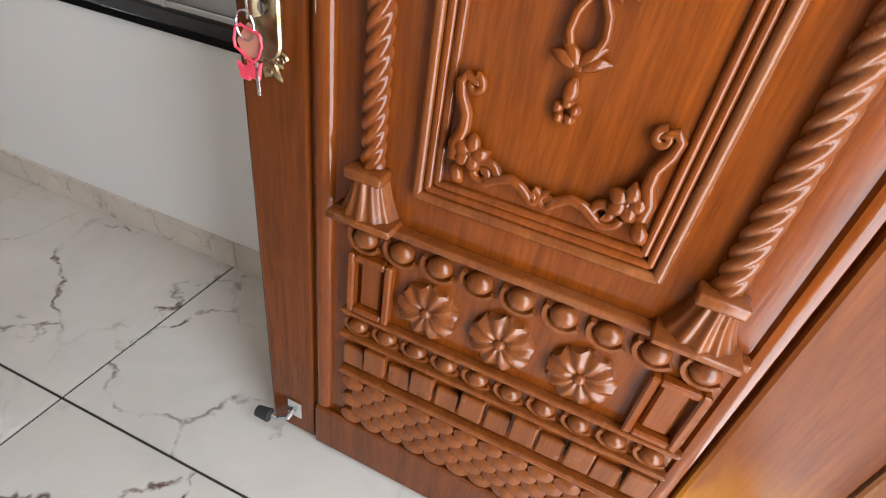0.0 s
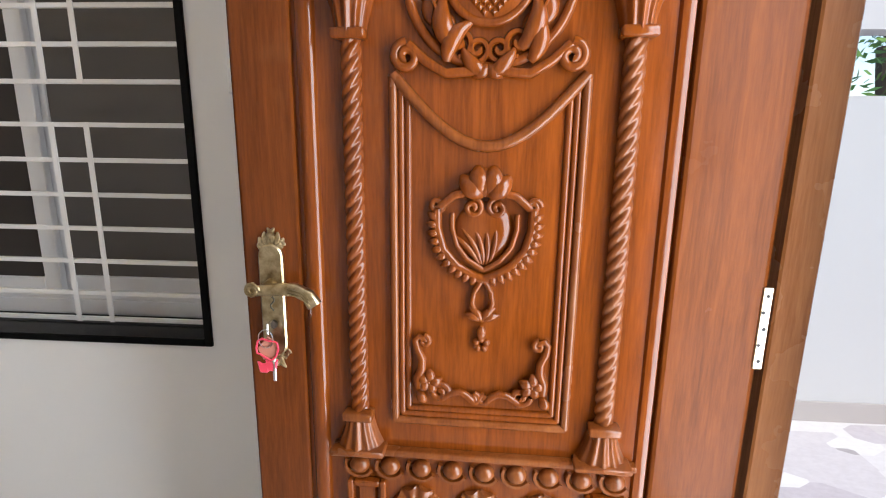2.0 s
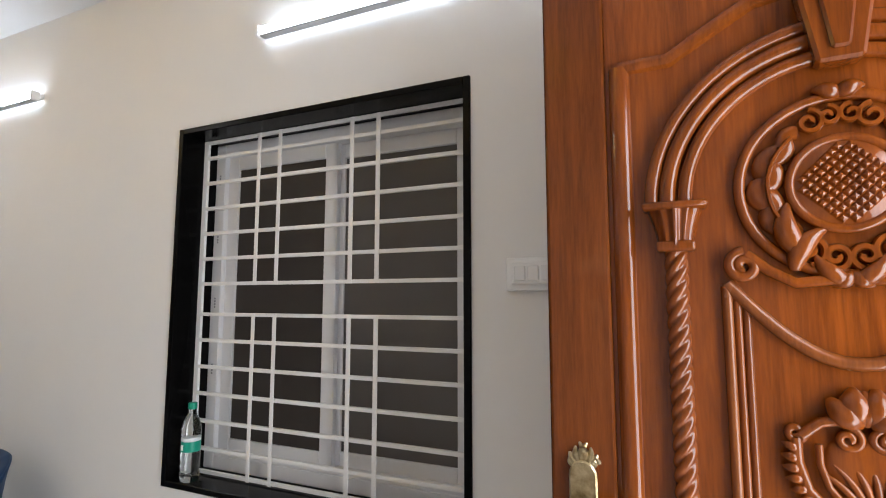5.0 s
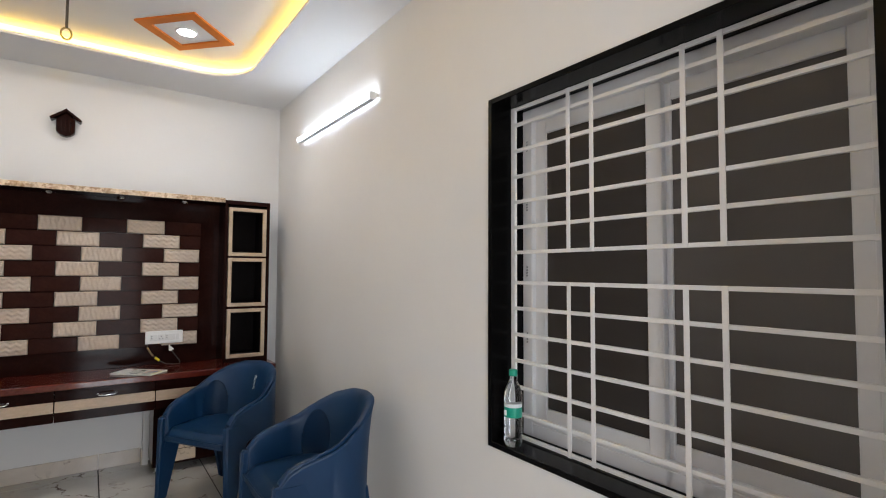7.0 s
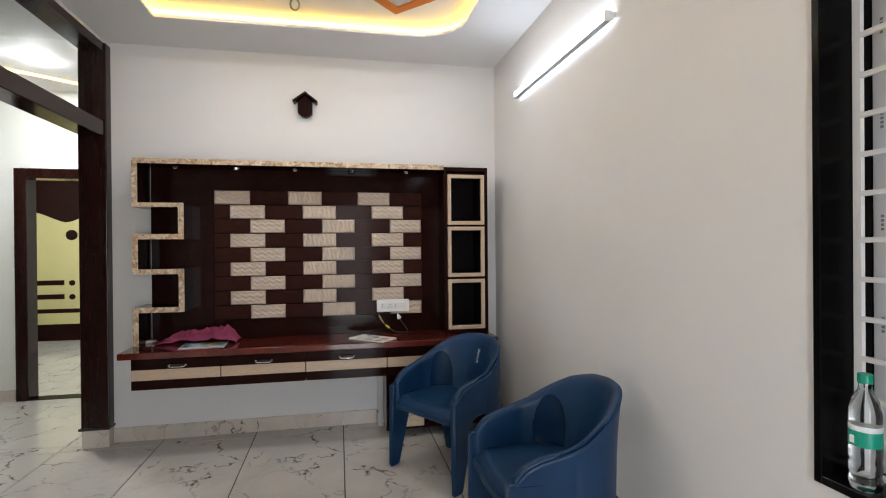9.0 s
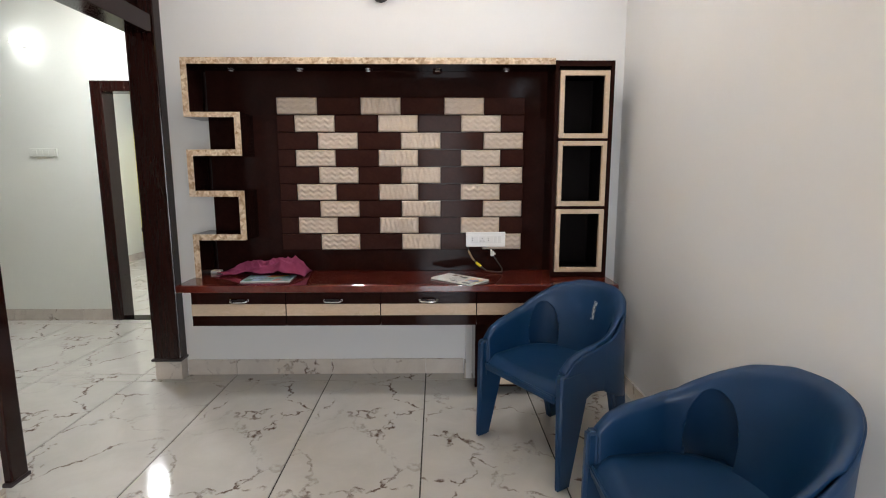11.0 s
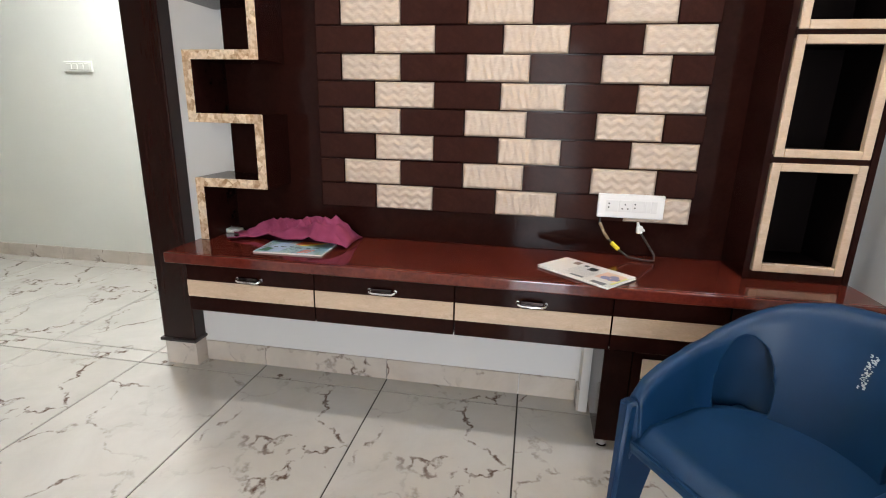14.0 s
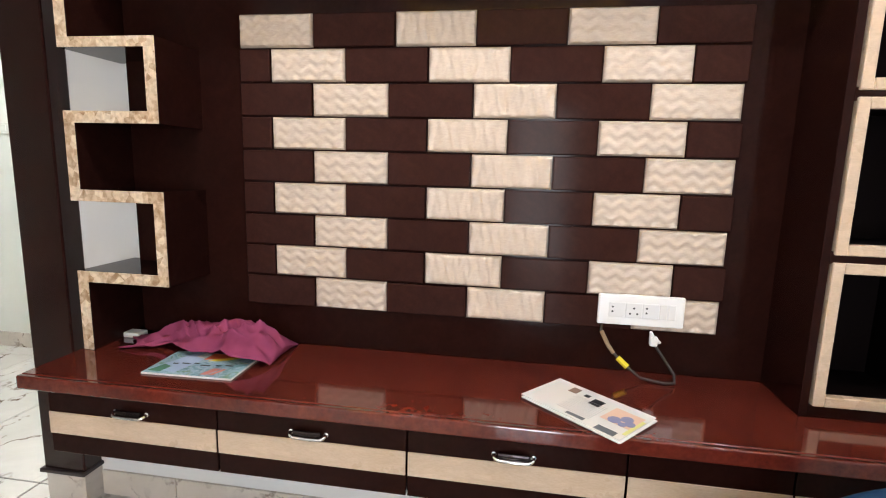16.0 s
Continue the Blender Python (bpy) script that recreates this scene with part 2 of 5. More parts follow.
def thing(name, base, label, category, group="", kind=""):
    ob = new(name)
    ob.empty_display_size = 0.05
    ob.matrix_basis = Matrix.Translation(base)
    BASE[ob.name] = Vector(base)
    return tagged(ob, label, category, group, kind)


def smooth_on(me, angle=35):
    for p in me.polygons:
        p.use_smooth = True
    me.set_sharp_from_angle(angle=radians(angle))


def part(name, bm, material, parent=None, label="", smooth=None):
    """Link a bmesh, given in world places, as one mesh under a thing or part."""
    base = BASE[parent.name] if parent else Vector((0, 0, 0))
    bmesh.ops.recalc_face_normals(bm, faces=bm.faces)
    for v in bm.verts:
        v.co -= base
    me = bpy.data.meshes.new(name)
    bm.to_mesh(me)
    bm.free()
    me.materials.append(material)
    if smooth:
        smooth_on(me, smooth)
    ob = new(name, me)
    if parent:
        ob.parent = parent
    BASE[ob.name] = base
    return tagged(ob, label)


def alone(name, bm, material, label, category, group="", kind="", smooth=None):
    return tagged(part(name, bm, material, None, "", smooth), label, category, group, kind)


def box(x0, y0, z0, x1, y1, z1, bevel=0.0, seg=1, bm=None):
    fresh = bmesh.new()
    bmesh.ops.create_cube(fresh, size=1)
    for v in fresh.verts:
        v.co = ((x0 + x1) / 2 + v.co.x * (x1 - x0), (y0 + y1) / 2 + v.co.y * (y1 - y0), (z0 + z1) / 2 + v.co.z * (z1 - z0))
    if bevel:
        bmesh.ops.bevel(fresh, geom=fresh.edges[:], offset=bevel, segments=seg, affect="EDGES", profile=0.5)
    if bm is None:
        return fresh
    return join(bm, fresh)


def join(bm, other):
    me = bpy.data.meshes.new("scratch")
    other.to_mesh(me)
    other.free()
    bm.from_mesh(me)
    bpy.data.meshes.remove(me)
    return bm


def cyl(a, b, r0, r1=None, seg=20, bm=None, caps=True):
    a, b = Vector(a), Vector(b)
    fresh = bmesh.new()
    bmesh.ops.create_cone(fresh, segments=seg, radius1=r0, radius2=r0 if r1 is None else r1, depth=(b - a).length, cap_ends=caps)
    m = Matrix.Translation((a + b) / 2) @ (b - a).to_track_quat("Z", "Y").to_matrix().to_4x4()
    bmesh.ops.transform(fresh, matrix=m, verts=fresh.verts)
    return fresh if bm is None else join(bm, fresh)


def lathe(center, profile, seg=24, axis="Z", bm=None):
    """Turn a profile of (radius, height) pairs round an axis."""
    fresh = bmesh.new()
    rings = []
    for r, h in profile:
        ring = []
        for i in range(seg):
            a = 2 * math.pi * i / seg
            p = (r * math.cos(a), r * math.sin(a), h)
            if axis == "-Y":
                p = (r * math.cos(a), -h, r * math.sin(a))
            if axis == "X":
                p = (h, r * math.cos(a), r * math.sin(a))
            ring.append(fresh.verts.new(Vector(p) + Vector(center)))
        rings.append(ring)
    for a, b in zip(rings, rings[1:]):
        for i in range(seg):
            fresh.faces.new((a[i], a[(i + 1) % seg], b[(i + 1) % seg], b[i]))
    fresh.faces.new(rings[0])
    fresh.faces.new(rings[-1])
    return fresh if bm is None else join(bm, fresh)


def sweep(points, radius, seg=8, flat=1.0, up=(0, -1, 0), bm=None, taper=None):
    """A rounded bar along points; flat scales it along up; taper gives a radius factor along its length."""
    fresh = bmesh.new()
    pts = [Vector(p) for p in points]
    rings = []
    n = len(pts)
    for i, p in enumerate(pts):
        d = (pts[min(i + 1, n - 1)] - pts[max(i - 1, 0)]).normalized()
        u = Vector(up)
        u = (u - d * u.dot(d))
        u = u.normalized() if u.length > 1e-4 else d.orthogonal().normalized()
        s = d.cross(u)
        r = radius * (taper(i / (n - 1)) if taper else 1.0)
        rings.append([fresh.verts.new(p + s * (r * math.cos(2 * math.pi * k / seg)) + u * (r * flat * math.sin(2 * math.pi * k / seg))) for k in range(seg)])
    for a, b in zip(rings, rings[1:]):
        for k in range(seg):
            fresh.faces.new((a[k], a[(k + 1) % seg], b[(k + 1) % seg], b[k]))
    fresh.faces.new(rings[0])
    fresh.faces.new(rings[-1])
    return fresh if bm is None else join(bm, fresh)


def prism(outline, axis, lo, hi, bevel=0.0, bm=None):
    """Extrude an outline of (a, b) pairs along an axis from lo to hi. Pairs are (y, z) for x, (x, z) for y, (x, y) for z."""
    fresh = bmesh.new()
    place = {"x": lambda a, b, c: (c, a, b), "y": lambda a, b, c: (a, c, b), "z": lambda a, b, c: (a, b, c)}[axis]
    lower = [fresh.verts.new(place(a, b, lo)) for a, b in outline]
    upper = [fresh.verts.new(place(a, b, hi)) for a, b in outline]
    n = len(outline)
    fresh.faces.new(lower)
    fresh.faces.new(upper)
    for i in range(n):
        fresh.faces.new((lower[i], lower[(i + 1) % n], upper[(i + 1) % n], upper[i]))
    bmesh.ops.recalc_face_normals(fresh, faces=fresh.faces)
    if bevel:
        bmesh.ops.bevel(fresh, geom=fresh.edges[:], offset=bevel, segments=1, affect="EDGES")
    return fresh if bm is None else join(bm, fresh)


def frame_bars(axis, lo, hi, a0, b0, a1, b1, w, bevel=0.002):
    """Four bars round a rectangle, mitre-free: two uprights and two rails between them."""
    bm = bmesh.new()
    for o in (((a0, b0), (a0 + w, b0), (a0 + w, b1), (a0, b1)), ((a1 - w, b0), (a1, b0), (a1, b1), (a1 - w, b1)),
              ((a0 + w, b0), (a1 - w, b0), (a1 - w, b0 + w), (a0 + w, b0 + w)), ((a0 + w, b1 - w), (a1 - w, b1 - w), (a1 - w, b1), (a0 + w, b1))):
        prism(o, axis, lo, hi, bevel, bm)
    return bm


def lay(name, mesh, parent, m):
    """One more piece on shared mesh data, under its setting."""
    ob = new(name, mesh)
    ob.parent = parent
    ob.matrix_basis = m
    return ob


# ---- large structure ----
XW, YW, XE, YS, ZC, ZT = -4.53, 1.725, 0.66, -1.13, 2.69, 2.77
S = "structure"


def setting(name, bm, material, label, category, smooth=None):
    return alone(name, bm, material, label, category, "", S, smooth)


# ground and floor bed
setting("ground", box(-400, -400, -0.5, 400, 400, -0.3), paint_mat("dry_earth", (0.24, 0.19, 0.14), 0.3, 0.9), "bare dusty earth round the house", "ground")
floor = setting("floor", box(-9.7, -4.6, -0.29, 0.735, 1.725, -0.004), GROUT, "glossy cream marble floor tiles with dark joints", "floor")

# walls: west (behind the wall unit), north (window), east (main door), south (partition)
setting("wall_west", box(-4.68, -0.965, -0.004, XW, YW, 2.9), WALL, "cream painted wall behind the wall unit", "wall")
setting("wall_stub", box(-4.68, -1.125, -0.004, -4.452, -0.965, 0.118), SKIRT, "tiled stub under the wooden post", "wall")
bm = bmesh.new()
WX0, WX1, WZ0, WZ1 = -1.828, -0.632, 0.694, 2.014
box(-4.68, YW, -0.004, WX0, 1.98, 2.9, bm=bm)
box(WX1, YW, -0.004, 0.735, 1.98, 2.9, bm=bm)
box(WX0, YW, -0.004, WX1, 1.98, WZ0, bm=bm)
box(WX0, YW, WZ1, WX1, 1.98, 2.9, bm=bm)
setting("wall_north", bm, WALL, "cream painted wall with a grilled window", "wall")
bm = bmesh.new()
box(XE, 1.42, -0.004, 0.735, YW, 2.9, bm=bm)
box(XE, YS, -0.004, 0.735, 0.30, 2.9, bm=bm)
box(XE, 0.30, 2.16, 0.735, 1.42, 2.9, bm=bm)
setting("wall_east", bm, WALL, "cream painted wall with the main doorway", "wall")
bm = bmesh.new()
box(-3.192, -1.125, 0.118, XE, -0.99, ZC, bm=bm)
box(-4.45, -1.125, 2.652, -3.192, -0.99, ZC, bm=bm)
setting("wall_south", bm, WALL, "cream painted partition beside the hall opening", "wall")
setting("wall_plinth", box(-3.192, -1.125, -0.004, XE, -0.99, 0.118), SKIRT, "marble tiled plinth of the partition", "baseboard")

# hall and bedroom beyond the opening
HX = -5.75
bm = bmesh.new()
box(HX - 0.13, -4.5, -0.004, HX, -2.202, ZC, bm=bm)
box(HX - 0.13, -1.25, -0.004, HX, -0.965, ZC, bm=bm)
box(HX - 0.13, -2.202, 2.01, HX, -1.25, ZC, bm=bm)
setting("hall_wall_west", bm, HALL_PAINT, "pale green-white hall wall with the bedroom door", "wall")
setting("hall_wall_north", box(HX, -0.965, -0.004, -4.68, -0.84, ZC), HALL_PAINT, "pale hall wall", "wall")
setting("hall_wall_south", box(HX, -4.6, -0.004, 0.735, -4.5, ZC), HALL_PAINT, "pale hall wall", "wall")
setting("hall_wall_east", box(XE, -4.5, -0.004, 0.735, YS, ZC), HALL_PAINT, "pale hall wall", "wall")
setting("hall_ceiling", box(HX, -4.6, ZC, 0.735, -0.99, 2.8), CEIL, "white hall ceiling", "ceiling")
setting("passage_ceiling", box(HX, -0.99, ZC, -4.68, -0.84, 2.8), CEIL, "white hall ceiling", "ceiling")
setting("bedroom_wall_west", box(-9.7, -4.5, -0.004, -9.6, -0.9, ZC), HALL_PAINT, "pale bedroom wall", "wall")
setting("bedroom_wall_south", box(-9.6, -3.87, -0.004, HX - 0.13, -3.77, ZC), HALL_PAINT, "pale bedroom wall", "wall")
setting("bedroom_wall_north", box(-9.6, -0.9, -0.004, HX - 0.13, -0.8, ZC), HALL_PAINT, "pale bedroom wall", "wall")
setting("bedroom_ceiling", box(-9.7, -4.6, ZC, HX, -0.8, 2.8), CEIL, "white bedroom ceiling", "ceiling")


# tray ceiling with rounded corner and light cove
def tray_outline(grow=0.0):
    x0, x1, y0, y1 = -4.06 - grow, -0.75 + grow, -0.545 - grow, 1.315 + grow
    r = 0.30 + grow
    pts = [(x0, y0), (x1, y0)]
    for k in range(9):
        a = radians(90 * k / 8)
        pts.append((x1 - r + r * math.cos(a), y1 - r + r * math.sin(a)))
    for k in range(9):
        a = radians(90 + 90 * k / 8)
        pts.append((x0 + r + r * math.cos(a), y1 - r + r * math.sin(a)))
    return pts


def ring_slab(inner, x0, y0, x1, y1, z0, z1):
    """A slab with a hole of the given outline."""
    bm = bmesh.new()
    for z in (z0, z1):
        edges = []
        for loop in (inner, [(x0, y0), (x1, y0), (x1, y1), (x0, y1)]):
            vs = [bm.verts.new((a, b, z)) for a, b in loop]
            edges += [bm.edges.new((vs[i], vs[(i + 1) % len(vs)])) for i in range(len(vs))]
        bmesh.ops.triangle_fill(bm, use_beauty=True, use_dissolve=False, edges=edges)
    n = len(inner)
    bm.verts.ensure_lookup_table()
    half = n + 4
    for i in range(n):
        j = (i + 1) % n
        bm.faces.new((bm.verts[i], bm.verts[j], bm.verts[half + j], bm.verts[half + i]))
    for i in range(4):
        j = (i + 1) % 4
        bm.faces.new((bm.verts[n + i], bm.verts[n + j], bm.verts[half + n + j], bm.verts[half + n + i]))
    return bm


setting("ceiling_lower", ring_slab(tray_outline(), -4.68, -0.988, 0.735, YW, ZC, ZC + 0.018), CEIL, "white false ceiling round a sunken tray", "ceiling")
setting("ceiling_tray", box(-4.4, -0.9, ZT, -0.4, 1.7, 2.86), CEIL, "white upper tray of the false ceiling", "ceiling")
setting("ceiling_closing", box(-4.68, -0.988, 2.862, 0.735, YW, 2.9), CEIL, "white slab above the false ceiling", "ceiling")
setting("ceiling_upstand", box(-4.53, -0.988, ZC + 0.02, 0.66, -0.96, 2.861), CEIL, "white upstand above the false ceiling", "ceiling")
outer = tray_outline(0.075)
bm = bmesh.new()
inner = tray_outline(0.06)
for i in range(len(outer)):
    j = (i + 1) % len(outer)
    q = [bm.verts.new((*p, z)) for p, z in ((outer[i], ZC + 0.018), (outer[j], ZC + 0.018), (outer[j], ZT), (outer[i], ZT))]
    bm.faces.new(q)
setting("ceiling_cove", bm, CEIL, "white cove wall of the tray", "ceiling")
strip = thing("cove_light", (-2.4, 0.4, ZC + 0.018), "warm yellow light strip in the ceiling cove", "strip light")
bm = bmesh.new()
for i in range(len(outer)):
    j = (i + 1) % len(outer)
    a, b, c, d = inner[i], inner[j], outer[j], outer[i]
    lo, hi = ZC + 0.0185, ZT - 0.008
    v = [bm.verts.new((*p, z)) for p, z in ((a, lo), (b, lo), (b, hi), (a, hi), (d, lo), (c, lo), (c, hi), (d, hi))]
    for f in ((0, 1, 2, 3), (3, 2, 6, 7), (0, 4, 5, 1)):
        bm.faces.new([v[k] for k in f])
part("diffuser", bm, COVE_GLOW, strip)

# porch outside the main door
setting("porch_floor", box(0.735, -2.5, -0.29, 4.6, 3.05, -0.12), PORCH, "white and mauve patterned porch tiles", "floor")
setting("porch_parapet", box(0.735, 2.9, -0.12, 4.6, 3.05, 1.49), mat("porch_white", (0.58, 0.59, 0.6), 0.6), "white plastered porch parapet", "wall")
setting("porch_skirting", box(0.735, 2.888, -0.119, 4.6, 2.899, -0.012), mat("porch_skirt", (0.46, 0.43, 0.42), 0.4), "grey tiled porch skirting", "baseboard")
setting("porch_pier", box(0.735, 2.9, 1.77, 2.07, 3.05, 2.75), mat("pier_white", (0.62, 0.62, 0.63), 0.6), "white hanging panel above the parapet", "wall")
setting("porch_return", box(0.737, 1.98, -0.12, 0.86, 2.9, 2.75), mat("return_white", (0.78, 0.78, 0.78), 0.6), "white outer wall of the porch", "wall")
# unseen slab, added so that no direct sun comes through the doorway
setting("porch_roof", box(0.735, -2.5, 2.75, 1.5, 3.05, 2.9), CEIL, "unseen white slab added over the porch to block the sun", "ceiling")
setting("porch_wall", box(4.6, -2.5, -0.29, 4.75, 3.05, 1.2), mat("porch_side", (0.75, 0.75, 0.73), 0.6), "white porch side wall", "wall")
setting("porch_end", box(0.735, -2.65, -0.29, 4.75, -2.5, 2.75), mat("porch_end_white", (0.75, 0.75, 0.73), 0.6), "white porch end wall", "wall")


# trees beyond the parapet
def tree(base, height, seed, label):
    rnd = random.Random(seed)
    ob = thing("tree", base, label, "tree", "trees beyond the porch")
    b = Vector(base)
    bm = sweep([b + Vector((0.15 * math.sin(k), 0.1 * k, height * 0.55 * k / 5)) for k in range(6)], 0.14, 8, taper=lambda s: 1 - 0.6 * s)
    tips = []
    for k in range(9):
        a, h = rnd.uniform(0, 6.28), height * rnd.uniform(0.3, 0.55)
        p0 = b + Vector((0, 0.1 * 5 * h / height, h))
        tip = p0 + Vector((math.cos(a) * rnd.uniform(0.8, 1.7), math.sin(a) * rnd.uniform(0.8, 1.5), rnd.uniform(0.4, height * 0.42)))
        sweep([p0, p0.lerp(tip, 0.5) + Vector((0, 0, 0.15)), tip], 0.05, 6, taper=lambda s: 1 - 0.8 * s, bm=bm)
        tips.append(tip)
        tips.append(p0.lerp(tip, 0.6) + Vector((rnd.uniform(-.4, .4), rnd.uniform(-.4, .4), 0.2)))
    part("trunk", bm, mat("bark", (0.12, 0.09, 0.07), 0.9), ob)
    verts, faces = [], []
    for tip in tips:
        for _ in range(170):
            d = Vector((rnd.gauss(0, 0.36), rnd.gauss(0, 0.36), rnd.gauss(0, 0.28)))
            c = tip + d - b
            u = Vector((rnd.uniform(-1, 1), rnd.uniform(-1, 1), rnd.uniform(-1, 0.4))).normalized() * rnd.uniform(0.04, 0.075)
            w = u.orthogonal().normalized() * rnd.uniform(0.02, 0.032)
            i = len(verts)
            verts += [c - u, c + w, c + u, c - w]
            faces.append((i, i + 1, i + 2, i + 3))
    me = bpy.data.meshes.new("crown")
    me.from_pydata([tuple(v) for v in verts], [], faces)
    leaf = bpy.data.materials.get("leaf")
    if leaf is None:
        leaf = mat("leaf", (0.1, 0.22, 0.04), 0.5)
        t, bs = nodes_of(leaf)
        g = t.nodes.new("ShaderNodeNewGeometry")
        link(t, ramp(t, g.outputs["Random Per Island"], [(0.0, (0.06, 0.15, 0.03)), (1.0, (0.16, 0.3, 0.06))]), bs.inputs["Base Color"])
    me.materials.append(leaf)
    crown = new("crown", me)
    crown.parent = ob
    return ob


tree((4.3, 5.6, -0.3), 4.6, 3, "leafy green tree beyond the parapet")
tree((6.6, 7.4, -0.3), 5.4, 8, "tall leafy green tree behind the parapet")
tree((3.1, 7.8, -0.3), 5.0, 5, "green tree farther from the porch")

# ---- main door: frame and carved leaf ----
frame_ob = thing("door_frame", (0.7, 0.86, 0), "varnished teak frame of the main doorway", "door frame", "", S)
part("hinge_jamb", box(0.669, 1.345, 0, 0.737, 1.42, 2.16, 0.004), JAMB_DAYLIT, frame_ob)
# dark strip that stands for the shade in the gap behind the leaf
part("rebate", box(0.641, 1.39, 0, 0.6685, 1.421, 2.16), mat("gap_shade_brown", (0.02, 0.012, 0.012), 0.6), frame_ob)
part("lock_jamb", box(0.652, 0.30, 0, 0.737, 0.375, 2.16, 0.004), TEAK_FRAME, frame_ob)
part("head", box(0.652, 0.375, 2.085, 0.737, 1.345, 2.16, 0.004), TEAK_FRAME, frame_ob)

DY = 1.338          # face of the leaf
CX = 0.137          # centre line of the carving
door = thing("main_door", (0.645, 1.36, 0.025), "open carved teak main door with glossy varnish", "door")
part("leaf", box(-0.32, DY, 0.025, 0.638, DY + 0.038, 2.075, 0.003), TEAK, door)


def on_door(x, z, proud=0.0):
    return (x, DY - proud, z)


# raised stile bead and upper field
part("left_bead", sweep([on_door(-0.182, z) for z in (0.17, 1.0, 1.80)], 0.018, 10, 0.75), TEAK, door, smooth=40)
bm = sweep([on_door(-0.182, 1.80), on_door(-0.10, 1.80), on_door(-0.05, 1.83), on_door(0.03, 1.875), on_door(CX, 1.89)], 0.014, 8, 0.8)
sweep([on_door(2 * CX + 0.182, 1.80), on_door(2 * CX + 0.10, 1.80), on_door(2 * CX + 0.05, 1.83), on_door(2 * CX - 0.03, 1.875), on_door(CX, 1.89)], 0.014, 8, 0.8, bm=bm)
part("top_bead", bm, TEAK, door, smooth=40)
part("right_bead", sweep([on_door(0.452, z) for z in (0.17, 1.0, 1.80)], 0.014, 8, 0.7), TEAK, door, smooth=40)
part("right_step", box(0.468, DY - 0.012, 0.06, 0.632, DY + 0.001, 2.05, 0.008, 2), STAIN, door)
part("left_stile", box(-0.319, DY - 0.008, 0.03, -0.206, DY + 0.001, 2.06, 0.006, 2), TEAK_FRAME, door)


def arc_pts(cx, cz, r, a0, a1, n=28, proud=0.0, rz=None):
    rz = r if rz is None else rz
    return [on_door(cx + r * math.cos(radians(a0 + (a1 - a0) * k / n)), cz + rz * math.sin(radians(a0 + (a1 - a0) * k / n)), proud) for k in range(n + 1)]


# triple arch with keystone
for r, w in ((0.272, 0.012), (0.247, 0.014), (0.220, 0.012)):
    part("arch_moulding", sweep(arc_pts(CX, 1.54, r, 0, 180, 36, 0.006), w, 10, 1.1), TEAK, door, smooth=50)
bm = prism([(CX - 0.052, 1.865), (CX + 0.052, 1.865), (CX + 0.03, 1.738), (CX - 0.03, 1.738)], "y", DY - 0.036, DY, 0.005)
prism([(CX - 0.026, 1.852), (CX + 0.026, 1.852), (CX + 0.012, 1.755), (CX - 0.012, 1.755)], "y", DY - 0.043, DY - 0.03, 0.004, bm)
part("keystone", bm, TEAK, door)


# twisted columns with capitals
ROPE_HAND = 1


def rope(cx, z0, z1, r=0.0185, turns=28, n=280, seg=40):
    bm = bmesh.new()
    rings = []
    for i in range(n + 1):
        s = i / n
        ring = []
        for k in range(seg):
            a = 2 * math.pi * k / seg
            tw = 2 * math.pi * turns * s
            rr = r * (0.70 + 0.32 * abs(math.cos((4 * a + ROPE_HAND * tw) / 2)) ** 0.75)
            ring.append(bm.verts.new((cx + rr * math.cos(a), DY - 0.006 - rr * math.sin(a), z0 + (z1 - z0) * s)))
        rings.append(ring)
    for a, b in zip(rings, rings[1:]):
        for k in range(seg):
            bm.faces.new((a[k], a[(k + 1) % seg], b[(k + 1) % seg], b[k]))
    return bm


def flute_cap(cx, z0, z1, w0, w1):
    """A fluted capital: width w0 below, w1 above."""
    bm = bmesh.new()
    n, m = 48, 8
    rings = []
    for j in range(m + 1):
        s = j / m
        w = w0 + (w1 - w0) * (s ** 1.6 if w1 > w0 else 1 - (1 - s) ** 1.6)
        ring = []
        for k in range(n + 1):
            a = math.pi * k / n
            fl = 1 + 0.07 * math.cos(k / n * math.pi * 2 * 6)
            ring.append(bm.verts.new((cx - w / 2 * math.cos(a) * (1 + 0.2 * (fl - 1)), DY - 0.042 * math.sin(a) * fl * (0.5 + 0.5 * w / max(w0, w1)), z0 + (z1 - z0) * s)))
        rings.append(ring)
    for a, b in zip(rings, rings[1:]):
        for k in range(n):
            bm.faces.new((a[k], a[k + 1], b[k + 1], b[k]))
    top = max(w0, w1)
    z = z1 if w1 > w0 else z0
    box(cx - top / 2 - 0.005, DY - 0.046, z - 0.006, cx + top / 2 + 0.005, DY + 0.001, z + 0.006, 0.003, 1, bm)
    z = z0 if w1 > w0 else z1
    box(cx - 0.03, DY - 0.036, z - 0.009, cx + 0.03, DY + 0.001, z + 0.009, 0.005, 2, bm)
    return bm


for cx in (-0.1, 0.374):
    col = part("column", rope(cx, 0.772, 1.462), TEAK_DUST if cx > 0 else TEAK, door, smooth=60)
    part("capital", flute_cap(cx, 1.468, 1.535, 0.055, 0.088), TEAK, col, smooth=45)
    part("pedestal", flute_cap(cx, 0.69, 0.762, 0.098, 0.052), TEAK_DUST, col, smooth=45)

